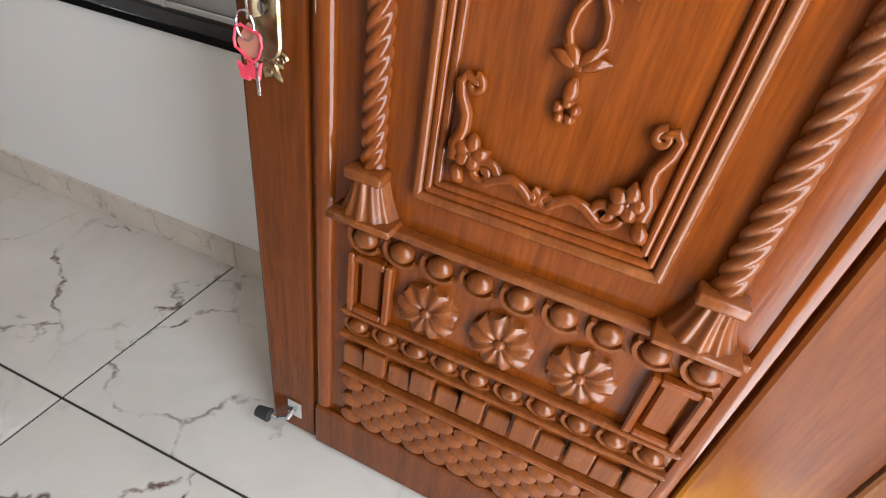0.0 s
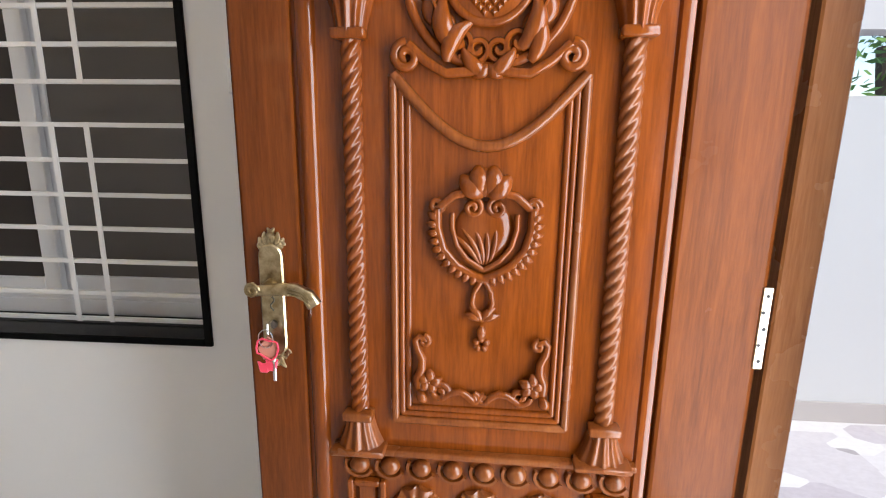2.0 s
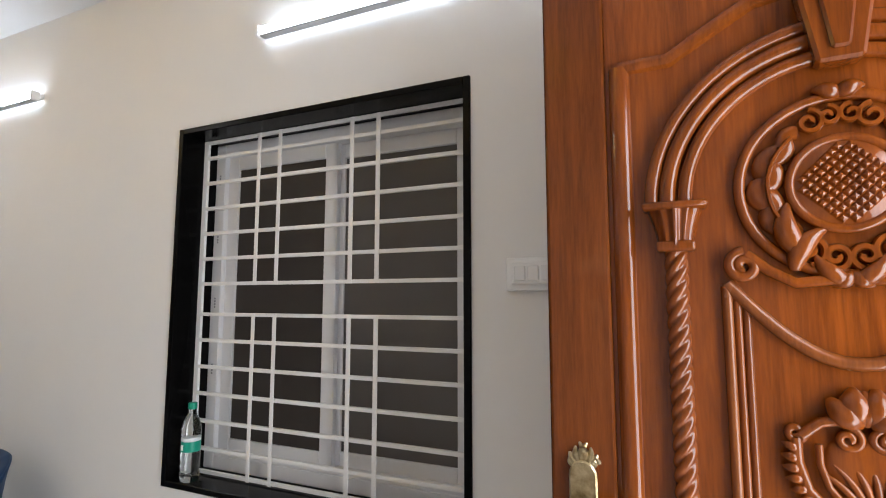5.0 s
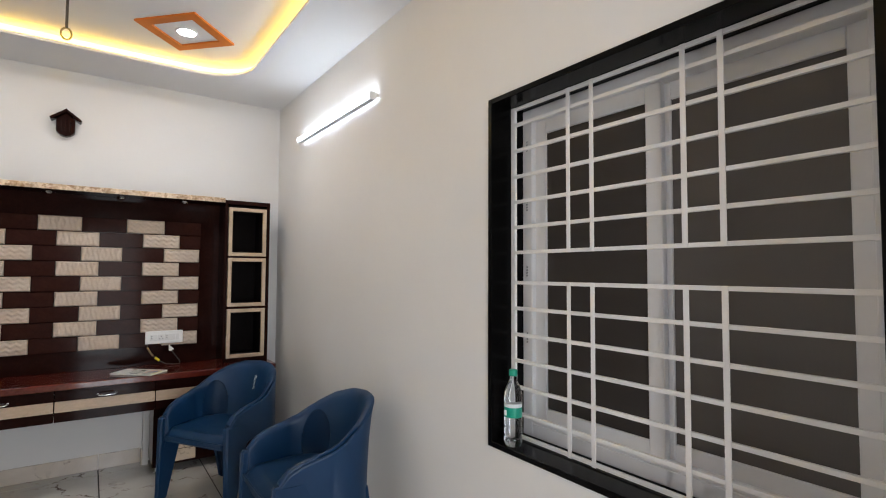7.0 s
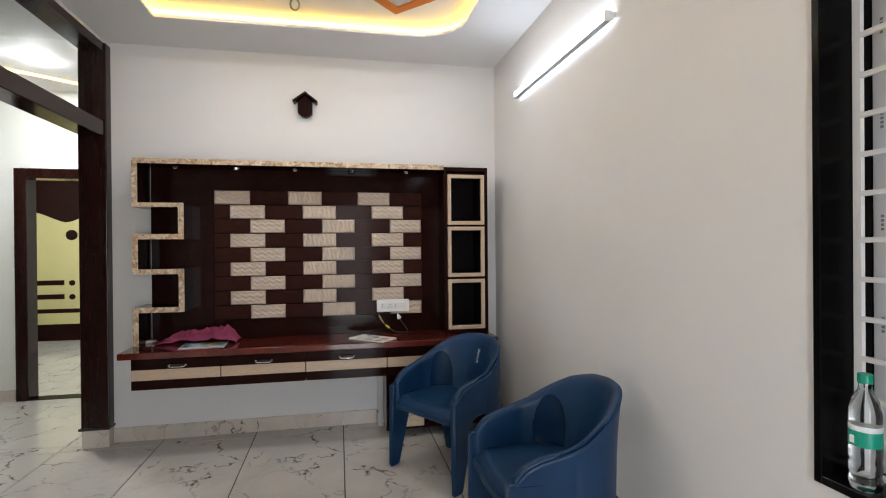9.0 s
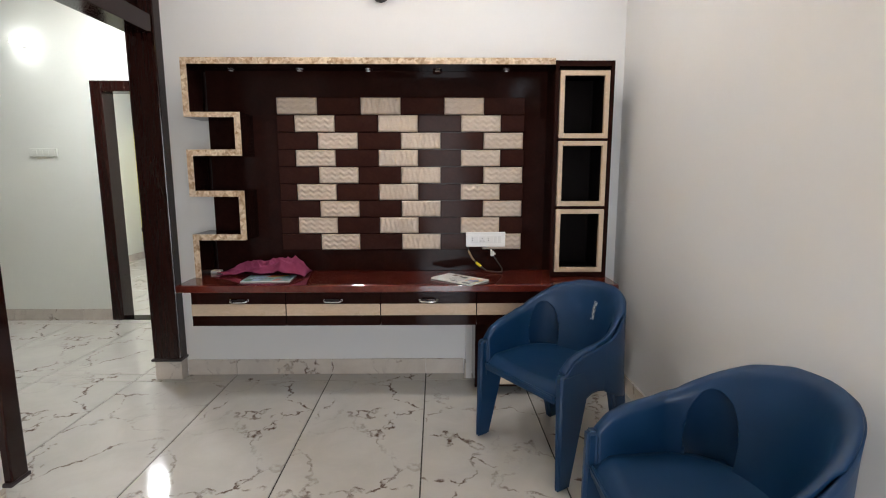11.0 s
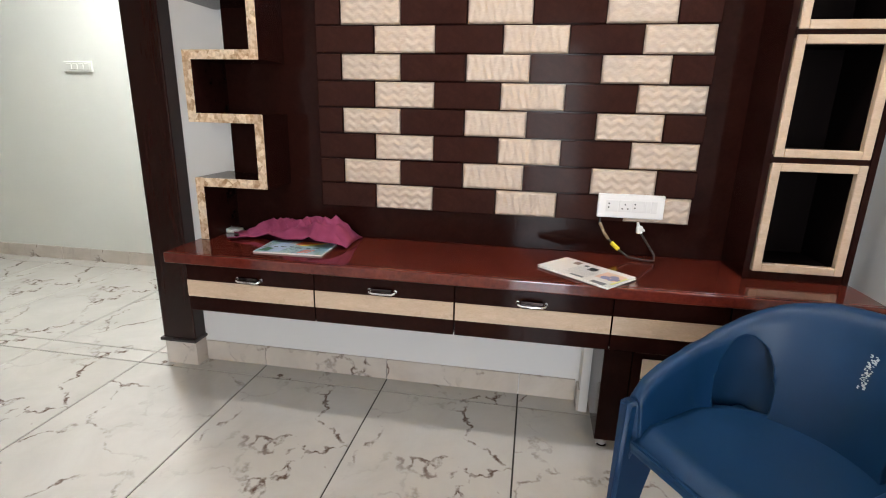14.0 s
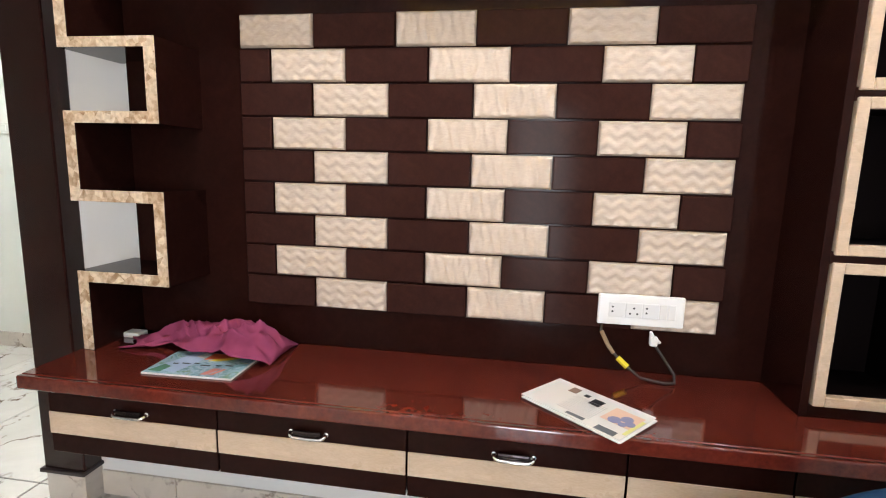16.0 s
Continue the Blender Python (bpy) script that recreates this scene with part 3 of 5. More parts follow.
# round medallion with diamond-cut boss
bm = sweep(arc_pts(CX - 0.002, 1.555, 0.138, 0, 360, 48, 0.004), 0.009, 8)
part("medallion_ring", bm, TEAK, door, smooth=50)
part("boss_ring", sweep(arc_pts(CX - 0.002, 1.555, 0.07, 0, 360, 40, 0.01), 0.0075, 8), TEAK, door, smooth=50)
bm = lathe((CX - 0.002, DY, 1.555), [(0.068, -0.001), (0.068, 0.012), (0.05, 0.018), (0.02, 0.021)], 40, "-Y")
for i in range(-4, 5):
    for j in range(-4, 5):
        u, v = (i + j) * 0.0078, (i - j) * 0.0078
        if math.hypot(u, v) < 0.06:
            lathe((CX - 0.002 + u, DY - 0.0125 - 0.009 * (1 - (u * u + v * v) / 0.0046), 1.555 + v), [(0.0080, 0.0), (0.0045, 0.0045), (0.0006, 0.006)], 4, "-Y", bm)
part("boss", bm, TEAK, door)


def spiral(cx, cz, r, turns, start, hand=1, n=26, proud=0.008):
    out = []
    for k in range(n + 1):
        s = k / n
        a = radians(start) + hand * 2 * math.pi * turns * s
        rr = r * (1 - 0.82 * s)
        out.append(on_door(cx + rr * math.cos(a), cz + rr * math.sin(a), proud))
    return out


def leaf_blade(cx, cz, ang, length, width, proud=0.012, curl=0.3):
    """A carved leaf: a tapering bar with a bent spine."""
    pts = []
    for k in range(9):
        s = k / 8
        a = radians(ang) + curl * s
        pts.append(on_door(cx + length * s * math.cos(a), cz + length * s * math.sin(a), proud * (0.6 + 0.4 * math.sin(math.pi * s))))
    return sweep(pts, width, 8, 0.75, taper=lambda s: 0.25 + 1.1 * math.sin(math.pi * min(1, 0.12 + 0.85 * s)))


bm = bmesh.new()
for side in (-1, 1):
    mx = CX - 0.002
    lobes = []
    for k in range(49):
        a = radians(58 - 108 * k / 48)
        rr = 0.102 + 0.007 * math.sin(k / 48 * math.pi * 8)
        lobes.append(on_door(mx + side * rr * math.cos(a), 1.555 + rr * math.sin(a), 0.004))
    sweep(lobes, 0.021, 10, 0.55, bm=bm, taper=lambda q: (0.35 + 0.65 * math.sin(math.pi * (0.08 + 0.84 * q))) * (0.86 + 0.2 * abs(math.cos(q * math.pi * 5))))
    sweep([on_door(mx + side * 0.100 * math.cos(radians(q)), 1.555 + 0.100 * math.sin(radians(q)), 0.017) for q in range(50, -46, -8)], 0.0035, 6, bm=bm)
    join(bm, leaf_blade(mx + side * 0.052, 1.447, 90 - side * 58, 0.085, 0.014, 0.014, side * 0.75))
    for a0, r in ((68, 0.02), (82, 0.016)):
        sweep(spiral(mx + side * 0.104 * math.cos(radians(a0)), 1.555 + 0.108 * math.sin(radians(a0)), r, 1.3, 90, side), 0.005, 6, bm=bm)
    for a0, r in ((-62, 0.024), (-80, 0.02)):
        sweep(spiral(mx + side * 0.106 * math.cos(radians(a0)), 1.555 + 0.112 * math.sin(radians(a0)), r, 1.3, -90, -side), 0.006, 6, bm=bm)
    join(bm, leaf_blade(mx + side * 0.07, 1.425, 70 - 20 * side, 0.075, 0.012, 0.016, side * 0.6))
    sweep([on_door(mx + side * 0.02, 1.41, 0.01), on_door(mx + side * 0.07, 1.405, 0.012), on_door(mx + side * 0.105, 1.425, 0.012), on_door(mx + side * 0.135, 1.452, 0.012)], 0.009, 8, bm=bm)
    sweep(spiral(mx + side * 0.138, 1.433, 0.024, 1.5, 90, -side, 30, 0.012), 0.0085, 8, bm=bm)
    join(bm, leaf_blade(mx, 1.405, 90 + side * 75, 0.06, 0.01, 0.014, -side * 0.5))
    join(bm, leaf_blade(mx, 1.69, 90 + side * 35, 0.035, 0.010, 0.012, side * 0.6))
    join(bm, leaf_blade(mx, 1.42, -90 + side * 30, 0.032, 0.009, 0.012, side * 0.4))
part("medallion_scrolls", bm, TEAK, door, smooth=60)

# sunk centre panel with stepped frame and hanging top arc
PX0, PX1, PZ0 = -0.028, 0.302, 0.75


def arc_top(x0, x1, z_end, dip, n=16):
    return [(x0 + (x1 - x0) * k / n, z_end - dip * math.sin(math.pi * k / n)) for k in range(n + 1)]


for k, (off, w, pr) in enumerate(((0.0, 0.0085, 0.004), (0.014, 0.0065, 0.002), (0.026, 0.007, 0.0))):
    x0, x1, z0, zt = PX0 + off, PX1 - off, PZ0 + off, 1.405 - off
    pts = [on_door(x0, zt, pr), on_door(x0, z0, pr), on_door(x1, z0, pr), on_door(x1, zt, pr)]
    bm = sweep([pts[0], on_door(x0, (zt + z0) / 2, pr), pts[1]], w, 8)
    sweep([pts[1], on_door((x0 + x1) / 2, z0, pr), pts[2]], w, 8, bm=bm)
    sweep([pts[2], on_door(x1, (zt + z0) / 2, pr), pts[3]], w, 8, bm=bm)
    part("panel_moulding", bm, TEAK if k else TEAK_DUST, door, smooth=50)
part("panel_arc", sweep([on_door(x, z, 0.004) for x, z in arc_top(PX0, PX1, 1.405, 0.120)], 0.0105, 10), TEAK_DUST, door, smooth=50)

# shield ornament and drop
bm = bmesh.new()
for side in (-1, 1):
    edge = [(0.086, 1.175), (0.086, 1.14), (0.075, 1.10), (0.05, 1.07), (0.02, 1.052), (0.0, 1.046)]
    sweep([on_door(CX + side * x, z, 0.006) for x, z in edge], 0.010, 8, bm=bm)
    inner_edge = [(0.058, 1.168), (0.058, 1.14), (0.049, 1.108), (0.03, 1.083), (0.0, 1.064)]
    sweep([on_door(CX + side * x, z, 0.010) for x, z in inner_edge], 0.0055, 8, bm=bm)
    for k in range(11):
        s = k / 10
        a = radians(8 - 88 * s)
        x, z = 0.083 * math.cos(a) + 0.005, 1.145 + 0.09 * math.sin(a)
        join(bm, leaf_blade(CX + side * (x - 0.006), z, 90 - side * (90 + 88 * s - 20), 0.024, 0.0055, 0.012, 0))
    sweep(spiral(CX + side * 0.086, 1.182, 0.013, 1.4, 0, side), 0.006, 8, bm=bm)
    sweep([on_door(CX + side * 0.03, 1.205, 0.012), on_door(CX + side * 0.055, 1.2, 0.012), on_door(CX + side * 0.08, 1.178, 0.012)], 0.008, 8, bm=bm)
    sweep(spiral(CX + side * 0.022, 1.178, 0.018, 1.4, 90, side), 0.0055, 8, bm=bm)
    for ang in (30, 70):
        join(bm, leaf_blade(CX + side * 0.004, 1.203, 90 - side * ang, 0.05, 0.016, 0.014, side * 0.35))
    for ang in (20, 48):
        join(bm, leaf_blade(CX, 0.965, 90 - side * ang, 0.035, 0.006, 0.010, -side * 0.4))
    sweep([on_door(CX + side * x, z, 0.008) for x, z in ((0.002, 1.045), (0.016, 1.02), (0.019, 1.0), (0.012, 0.98), (0.0, 0.966))], 0.0055, 8, bm=bm)
join(bm, leaf_blade(CX, 1.2, 90, 0.048, 0.013, 0.014, 0))
join(bm, leaf_blade(CX, 0.955, -90, 0.03, 0.007, 0.010, 0))
for k in range(5):
    a = 2 * math.pi * k / 5 + 0.3
    lathe((CX + 0.010 * math.cos(a), DY - 0.004, 0.918 + 0.010 * math.sin(a)), [(0.0075, 0), (0.006, 0.006), (0.002, 0.009)], 10, "-Y", bm)
part("shield_ornament", bm, TEAK, door, smooth=60)
field = lathe((CX, DY, 1.135), [(0.056, -0.001), (0.05, 0.006), (0.03, 0.011), (0.006, 0.013)], 30, "-Y")
for k in range(-2, 3):
    join(field, leaf_blade(CX + 0.004 * k, 1.075, 90 - 13 * k, 0.075, 0.004, 0.0125, 0.3))
part("shield_field", field, TEAK, door, smooth=60)

# corner scrolls at the foot of the panel
bm = bmesh.new()
for side in (-1, 1):
    def P(x, z, pr=0.010):
        return on_door(CX + side * x, z, pr)
    sweep([P(0.108, 0.925), P(0.118, 0.93), P(0.125, 0.922), P(0.122, 0.905), P(0.112, 0.885), P(0.112, 0.865), P(0.12, 0.845), P(0.118, 0.825)], 0.009, 8, bm=bm, taper=lambda s: 0.6 + 0.6 * s)
    sweep(spiral(CX + side * 0.108, 0.92, 0.011, 1.2, 90, side), 0.006, 8, bm=bm)
    for ang in (0, 72, 144, 216, 288):
        join(bm, leaf_blade(CX + side * 0.098, 0.838, ang, 0.026, 0.008, 0.014, 0.3))
    lathe((CX + side * 0.098, DY - 0.008, 0.838), [(0.007, 0), (0.006, 0.008), (0.001, 0.011)], 12, "-Y", bm)
    sweep(spiral(CX + side * 0.078, 0.815, 0.02, 1.3, 0, -side), 0.007, 8, bm=bm)
    join(bm, leaf_blade(CX + side * 0.118, 0.815, -70, 0.028, 0.008, 0.012, 0.2))
    sweep([P(0.072, 0.803), P(0.055, 0.815), P(0.038, 0.82), P(0.024, 0.812), P(0.014, 0.802)], 0.0075, 8, bm=bm)
    sweep(spiral(CX + side * 0.010, 0.805, 0.011, 1.3, 90, side), 0.006, 8, bm=bm)
part("corner_scrolls", bm, TEAK, door, smooth=60)


# lower band: ledges, egg rows, flowers, blocks, scales
def ledge(z, h, pr=0.022):
    return box(-0.14, DY - pr, z, 0.442, DY + 0.001, z + h, 0.004, 2)


part("ledge", ledge(0.674, 0.014), TEAK_DUST, door)
part("ledge", ledge(0.474, 0.010, 0.018), TEAK_DUST, door)
part("ledge", ledge(0.418, 0.009, 0.02), TEAK_DUST, door)
part("ledge", ledge(0.315, 0.012, 0.02), TEAK_DUST, door)


def egg_row(z, n, r):
    bm = bmesh.new()
    step = 0.575 / n
    for i in range(n):
        x = -0.136 + step * (i + 0.5)
        e = bmesh.new()
        bmesh.ops.create_uvsphere(e, u_segments=14, v_segments=8, radius=1)
        for v in e.verts:
            v.co = (x + v.co.x * step * 0.33, DY - 0.004 + v.co.y * 0.018, z + v.co.z * r * 0.72)
        join(bm, e)
        sweep([on_door(x + step * 0.44 * math.cos(radians(a)), z + r * 1.0 * math.sin(radians(a)), 0.006) for a in range(150, 331, 20)], 0.0055, 6, bm=bm)
    return bm


part("egg_moulding", egg_row(0.642, 9, 0.026), TEAK_DUST, door, smooth=60)
part("egg_moulding", egg_row(0.45, 10, 0.02), TEAK_DUST, door, smooth=60)


def flower(x, z):
    bm = bmesh.new()
    n, m = 80, 8
    rings = []
    for j in range(m + 1):
        s = j / m
        ring = []
        for k in range(n):
            a = 2 * math.pi * k / n
            r = 0.049 * s * (1 + 0.07 * abs(math.sin(5 * a)) * s + 0.03 * math.cos(30 * a) * s)
            h = 0.008 + 0.011 * math.sin(math.pi * min(s * 0.9, 1)) + 0.004 * math.cos(10 * a) * s
            ring.append(bm.verts.new((x + r * math.cos(a), DY - h, z + r * math.sin(a))))
        rings.append(ring)
    rings.append([bm.verts.new((v.co.x, DY, v.co.z)) for v in rings[-1]])
    for a, b in zip(rings, rings[1:]):
        for k in range(n):
            bm.faces.new((a[k], a[(k + 1) % n], b[(k + 1) % n], b[k]))
    bmesh.ops.remove_doubles(bm, verts=bm.verts, dist=0.00005)
    return lathe((x, DY - 0.008, z), [(0.010, 0), (0.009, 0.010), (0.004, 0.014)], 14, "-Y", bm)


for x in (0.016, 0.142, 0.268):
    part("carved_flower", flower(x, 0.548), TEAK_DUST, door, smooth=55)
for x0 in (-0.128, 0.350):
    bm = frame_bars("y", DY - 0.02, DY, x0, 0.488, x0 + 0.08, 0.612, 0.013, 0.003)
    prism([(x0 + 0.02, 0.503), (x0 + 0.06, 0.503), (x0 + 0.06, 0.597), (x0 + 0.02, 0.597)], "y", DY - 0.01, DY, 0.004, bm)
    part("raised_square", bm, TEAK, door)
for i in range(12):
    x = -0.135 + i * 0.048
    part("carved_block", box(x, DY - (0.02 if i % 2 else 0.012), 0.34 + (i % 2) * 0.012, x + 0.044, DY, 0.39 + (i % 2) * 0.018, 0.004, 2), TEAK_DUST, door)
for row in range(5):
    for i in range(12 if row % 2 == 0 else 11):
        x = -0.112 + i * 0.0485 + (0.024 if row % 2 else 0)
        z = 0.288 - row * 0.026
        bm = lathe((x, DY, z), [(0.0255, -0.001), (0.024, 0.009), (0.012, 0.014), (0.002, 0.0155)], 14, "-Y")
        for v in bm.verts:
            v.co.z = z + (v.co.z - z) * 0.62
            v.co.y -= 0.006 * max(0, (z - v.co.z) / 0.016)
        part("carved_scale", bm, TEAK_DUST, door, smooth=50)
part("bottom_rail", box(-0.2, DY - 0.014, 0.03, 0.46, DY + 0.001, 0.16, 0.005, 2), TEAK_FRAME, door)

# hinges on the leaf
for z in (0.90, 1.645, 0.185):
    bm = box(0.624, DY - 0.016, z, 0.640, DY - 0.011, z + 0.152, 0.001)
    hinge = part("hinge", bm, BRASS, door, "pale brass hinge plate")
    bm = bmesh.new()
    for k, dx in ((0.1, 0), (0.3, -0.008), (0.5, 0.002), (0.7, -0.008), (0.9, 0)):
        cyl((0.632 + dx * 0.5, DY - 0.0165, z + 0.152 * k), (0.632 + dx * 0.5, DY - 0.0155, z + 0.152 * k), 0.0035, seg=10, bm=bm)
    part("screw_heads", bm, BLACK_RUBBER, hinge)

# lock plate, lever, key
HX0, HZ = -0.262, 1.0
lock = thing("lever_handle", (HX0, DY - 0.008, HZ), "antique brass lever handle on the door's lock plate", "door handle")
outl = [(HX0 + 0.024 * math.cos(radians(a)), 1.078 + 0.024 * math.sin(radians(a))) for a in range(0, 181, 15)] + [(HX0 + 0.024 * math.cos(radians(a)), 0.902 + 0.024 * math.sin(radians(a))) for a in range(180, 361, 15)]
plate = part("plate", prism(outl, "y", DY - 0.02, DY - 0.008, 0.003), ANTIQUE, lock)
for z0, sg in ((1.09, 1), (0.89, -1)):
    for side in (-1, 1):
        for ang, ln in ((8, 0.042), (38, 0.034), (65, 0.03)):
            bm = bmesh.new()
            join(bm, leaf_blade(HX0 + side * 0.004, z0, sg * (90 - side * ang * sg), ln, 0.0055, 0.012, side * 0.4))
            part("cast_leaf", bm, ANTIQUE, plate)
        bm = bmesh.new()
        sweep(spiral(HX0 + side * 0.018, z0 + sg * 0.008, 0.009, 1.2, 0, side, 16, 0.012), 0.0035, 6, bm=bm)
        part("cast_scroll", bm, ANTIQUE, plate)
    bm = bmesh.new()
    lathe((HX0, DY - 0.01, z0 + sg * 0.028), [(0.008, 0), (0.006, 0.008), (0.001, 0.01)], 12, "-Y", bm)
    part("cast_boss", bm, ANTIQUE, plate)
lz = 1.024
bm = cyl((HX0, DY - 0.02, lz), (HX0, DY - 0.05, lz), 0.012, 0.010)
sweep([(HX0 - 0.028, DY - 0.05, lz + 0.006), (HX0 - 0.018, DY - 0.055, lz - 0.004), (HX0, DY - 0.056, lz), (HX0 + 0.03, DY - 0.056, lz + 0.002), (HX0 + 0.06, DY - 0.056, lz + 0.003), (HX0 + 0.085, DY - 0.056, lz - 0.008), (HX0 + 0.096, DY - 0.055, lz - 0.026)], 0.0115, 10, 0.8, bm=bm, taper=lambda s: 0.8 + 0.5 * s)
for side in (-0.006, 0.0, 0.006):
    sweep([(HX0 + 0.05, DY - 0.066, lz + 0.004 + side), (HX0 + 0.075, DY - 0.067, lz - 0.002 + side), (HX0 + 0.09, DY - 0.066, lz - 0.018 + side)], 0.0022, 6, bm=bm)
part("lever", bm, ANTIQUE, lock, smooth=50)
part("lever_scroll", sweep([(HX0 - 0.018 + 0.014 * (1 - 0.03 * k) * math.cos(k * 0.5), DY - 0.064, lz + 0.014 * (1 - 0.03 * k) * math.sin(k * 0.5)) for k in range(24)], 0.003, 6), ANTIQUE, lock)
part("engraving", sweep([(HX0 + 0.004 * math.sin(k), DY - 0.0205, 1.0 - 0.004 * k) for k in range(8)], 0.0018, 6), mat("engraving_dark", (0.06, 0.05, 0.03), 0.5), lock)
part("key_cylinder", cyl((HX0, DY - 0.02, 0.945), (HX0, DY - 0.026, 0.945), 0.0085), mat("cylinder_dark", (0.12, 0.1, 0.08), 0.35, 1.0), lock)
keys = thing("bunch_of_keys", (HX0, DY - 0.03, 0.9), "keys with red plastic tags hanging from the lock", "keys")
part("key", box(HX0 - 0.002, DY - 0.05, 0.934, HX0 + 0.002, DY - 0.0262, 0.956, 0.0008), CHROME, keys)
bm = sweep([(HX0 - 0.004 + 0.014 * math.cos(a * 0.4), DY - 0.05, 0.926 + 0.018 * math.sin(a * 0.4)) for a in range(17)], 0.0012, 6)
part("key_ring", bm, CHROME, keys)
RED = mat("red_tag_plastic", (0.7, 0.05, 0.09), 0.3)
part("tag", prism([(HX0 - 0.022, 0.905), (HX0 - 0.002, 0.93), (HX0 + 0.018, 0.916), (HX0 + 0.012, 0.89), (HX0 - 0.012, 0.882)], "y", DY - 0.048, DY - 0.044, 0.001), mat("copper_tag", (0.5, 0.2, 0.14), 0.35), keys)
part("red_cord", sweep([(HX0 - 0.002 + 0.022 * math.cos(a * 0.5), DY - 0.05, 0.906 + 0.02 * math.sin(a * 0.5) + 0.004 * math.sin(a * 1.7)) for a in range(14)], 0.002, 6), RED, keys)
for dx, dz, ang in ((-0.012, 0.868, 0.3), (0.004, 0.872, -0.4)):
    bm = prism([(HX0 + dx - 0.013, dz + 0.012), (HX0 + dx, dz + 0.006), (HX0 + dx + 0.013, dz + 0.014), (HX0 + dx + 0.008, dz - 0.012), (HX0 + dx - 0.008, dz - 0.012)], "y", DY - 0.05, DY - 0.045, 0.002)
    part("red_charm", bm, RED, keys)
part("spare_key", box(HX0 + 0.006, DY - 0.05, 0.84, HX0 + 0.012, DY - 0.048, 0.885, 0.0008), CHROME, keys)
# foot stop at the free edge
stop = thing("door_stop", (-0.3, DY - 0.03, 0.025), "metal door stop with a black rubber tip", "door stop")
part("arm", sweep([(-0.255, DY - 0.012, 0.105), (-0.262, DY - 0.026, 0.09), (-0.29, DY - 0.03, 0.072), (-0.318, DY - 0.03, 0.066)], 0.006, 8), CHROME, stop)
part("tip", cyl((-0.312, DY - 0.03, 0.066), (-0.345, DY - 0.032, 0.064), 0.016, 0.013), BLACK_RUBBER, stop)
part("bracket", box(-0.272, DY - 0.014, 0.085, -0.236, DY - 0.0085, 0.135, 0.001), CHROME, stop)

# the leaf stands open a little past square
swing = pose(-0.328, 1.334, -0.018) @ Matrix.Rotation(radians(-1.6), 4, "Z") @ Matrix.Translation((0.32, -DY, 0))
for ob in (door, lock, keys, stop):
    ob.matrix_basis = swing @ ob.matrix_basis

# ---- window ----
win = thing("window_1", (-1.218, 1.8, WZ0), "white sliding window behind a white iron grille in a black stone surround", "window", "", S)
part("stone_surround", frame_bars("y", YW - 0.009, YW + 0.255, WX0 - 0.004, WZ0 - 0.004, WX1 + 0.004, WZ1 + 0.004, 0.022, 0.002), BLACK_STONE, win)
GY = 1.822
ix0, ix1, iz0, iz1 = WX0 + 0.018, WX1 - 0.018, WZ0 + 0.018, WZ1 - 0.018
for x in (ix0 + 0.012, ix1 - 0.012):
    part("grille_upright", box(x - 0.011, GY - 0.006, iz0, x + 0.011, GY + 0.006, iz1, 0.001), GRILL, win)
ROWS_Z = [2.0 - 0.012, 1.925, 1.822, 1.72, 1.62, 1.521, 1.423, 1.306, 1.207, 1.107, 1.007, 0.907, 0.807, iz0 + 0.012]
for z in ROWS_Z:
    part("grille_bar", box(ix0 + 0.022, GY - 0.008, z - 0.0065, ix1 - 0.022, GY + 0.004, z + 0.0065, 0.001), GRILL, win)
for x in (-1.515, -1.415, -1.098, -0.993):
    for z0, z1 in ((1.416, 1.994), (iz0 + 0.004, 1.313)):
        part("grille_bar", box(x - 0.0085, GY - 0.0115, z0, x + 0.0085, GY - 0.0085, z1, 0.001), GRILL, win)
FY = 1.892
part("window_frame", frame_bars("y", FY - 0.012, FY + 0.075, ix0, iz0, ix1, iz1, 0.052, 0.003), UPVC, win)
part("bottom_track", box(ix0 + 0.052, FY - 0.01, iz0 + 0.052, ix1 - 0.052, FY + 0.05, iz0 + 0.066, 0.002), UPVC, win)
for x0, x1, y in ((ix0 + 0.05, -1.218, FY + 0.008), (-1.262, ix1 - 0.05, FY + 0.038)):
    sash = part("sash", frame_bars("y", y, y + 0.024, x0, iz0 + 0.058, x1, iz1 - 0.05, 0.056, 0.003), UPVC, win)
    part("pane", box(x0 + 0.05, y + 0.010, iz0 + 0.11, x1 - 0.05, y + 0.014, iz1 - 0.1), mat("dark_glass", (0.05, 0.042, 0.038), 0.35, spec=0.2) if x0 < -1.5 else SCREEN, sash)
part("mesh_panel", box(ix0 + 0.05, FY + 0.0765, iz0 + 0.05, ix1 - 0.05, FY + 0.083, iz1 - 0.05), SCREEN, win, "dark insect mesh")
for z in (1.86, 1.62, 1.36, 1.1):
    for x in (ix0 + 0.026,):
        bars = bmesh.new()
        for k in range(4):
            box(x - 0.004, FY - 0.0135, z - 0.03 + 0.011 * k, x + 0.003, FY - 0.0122, z - 0.023 + 0.011 * k, bm=bars)
        part("profile_print", bars, mat("grey_print", (0.25, 0.25, 0.27), 0.6), win)

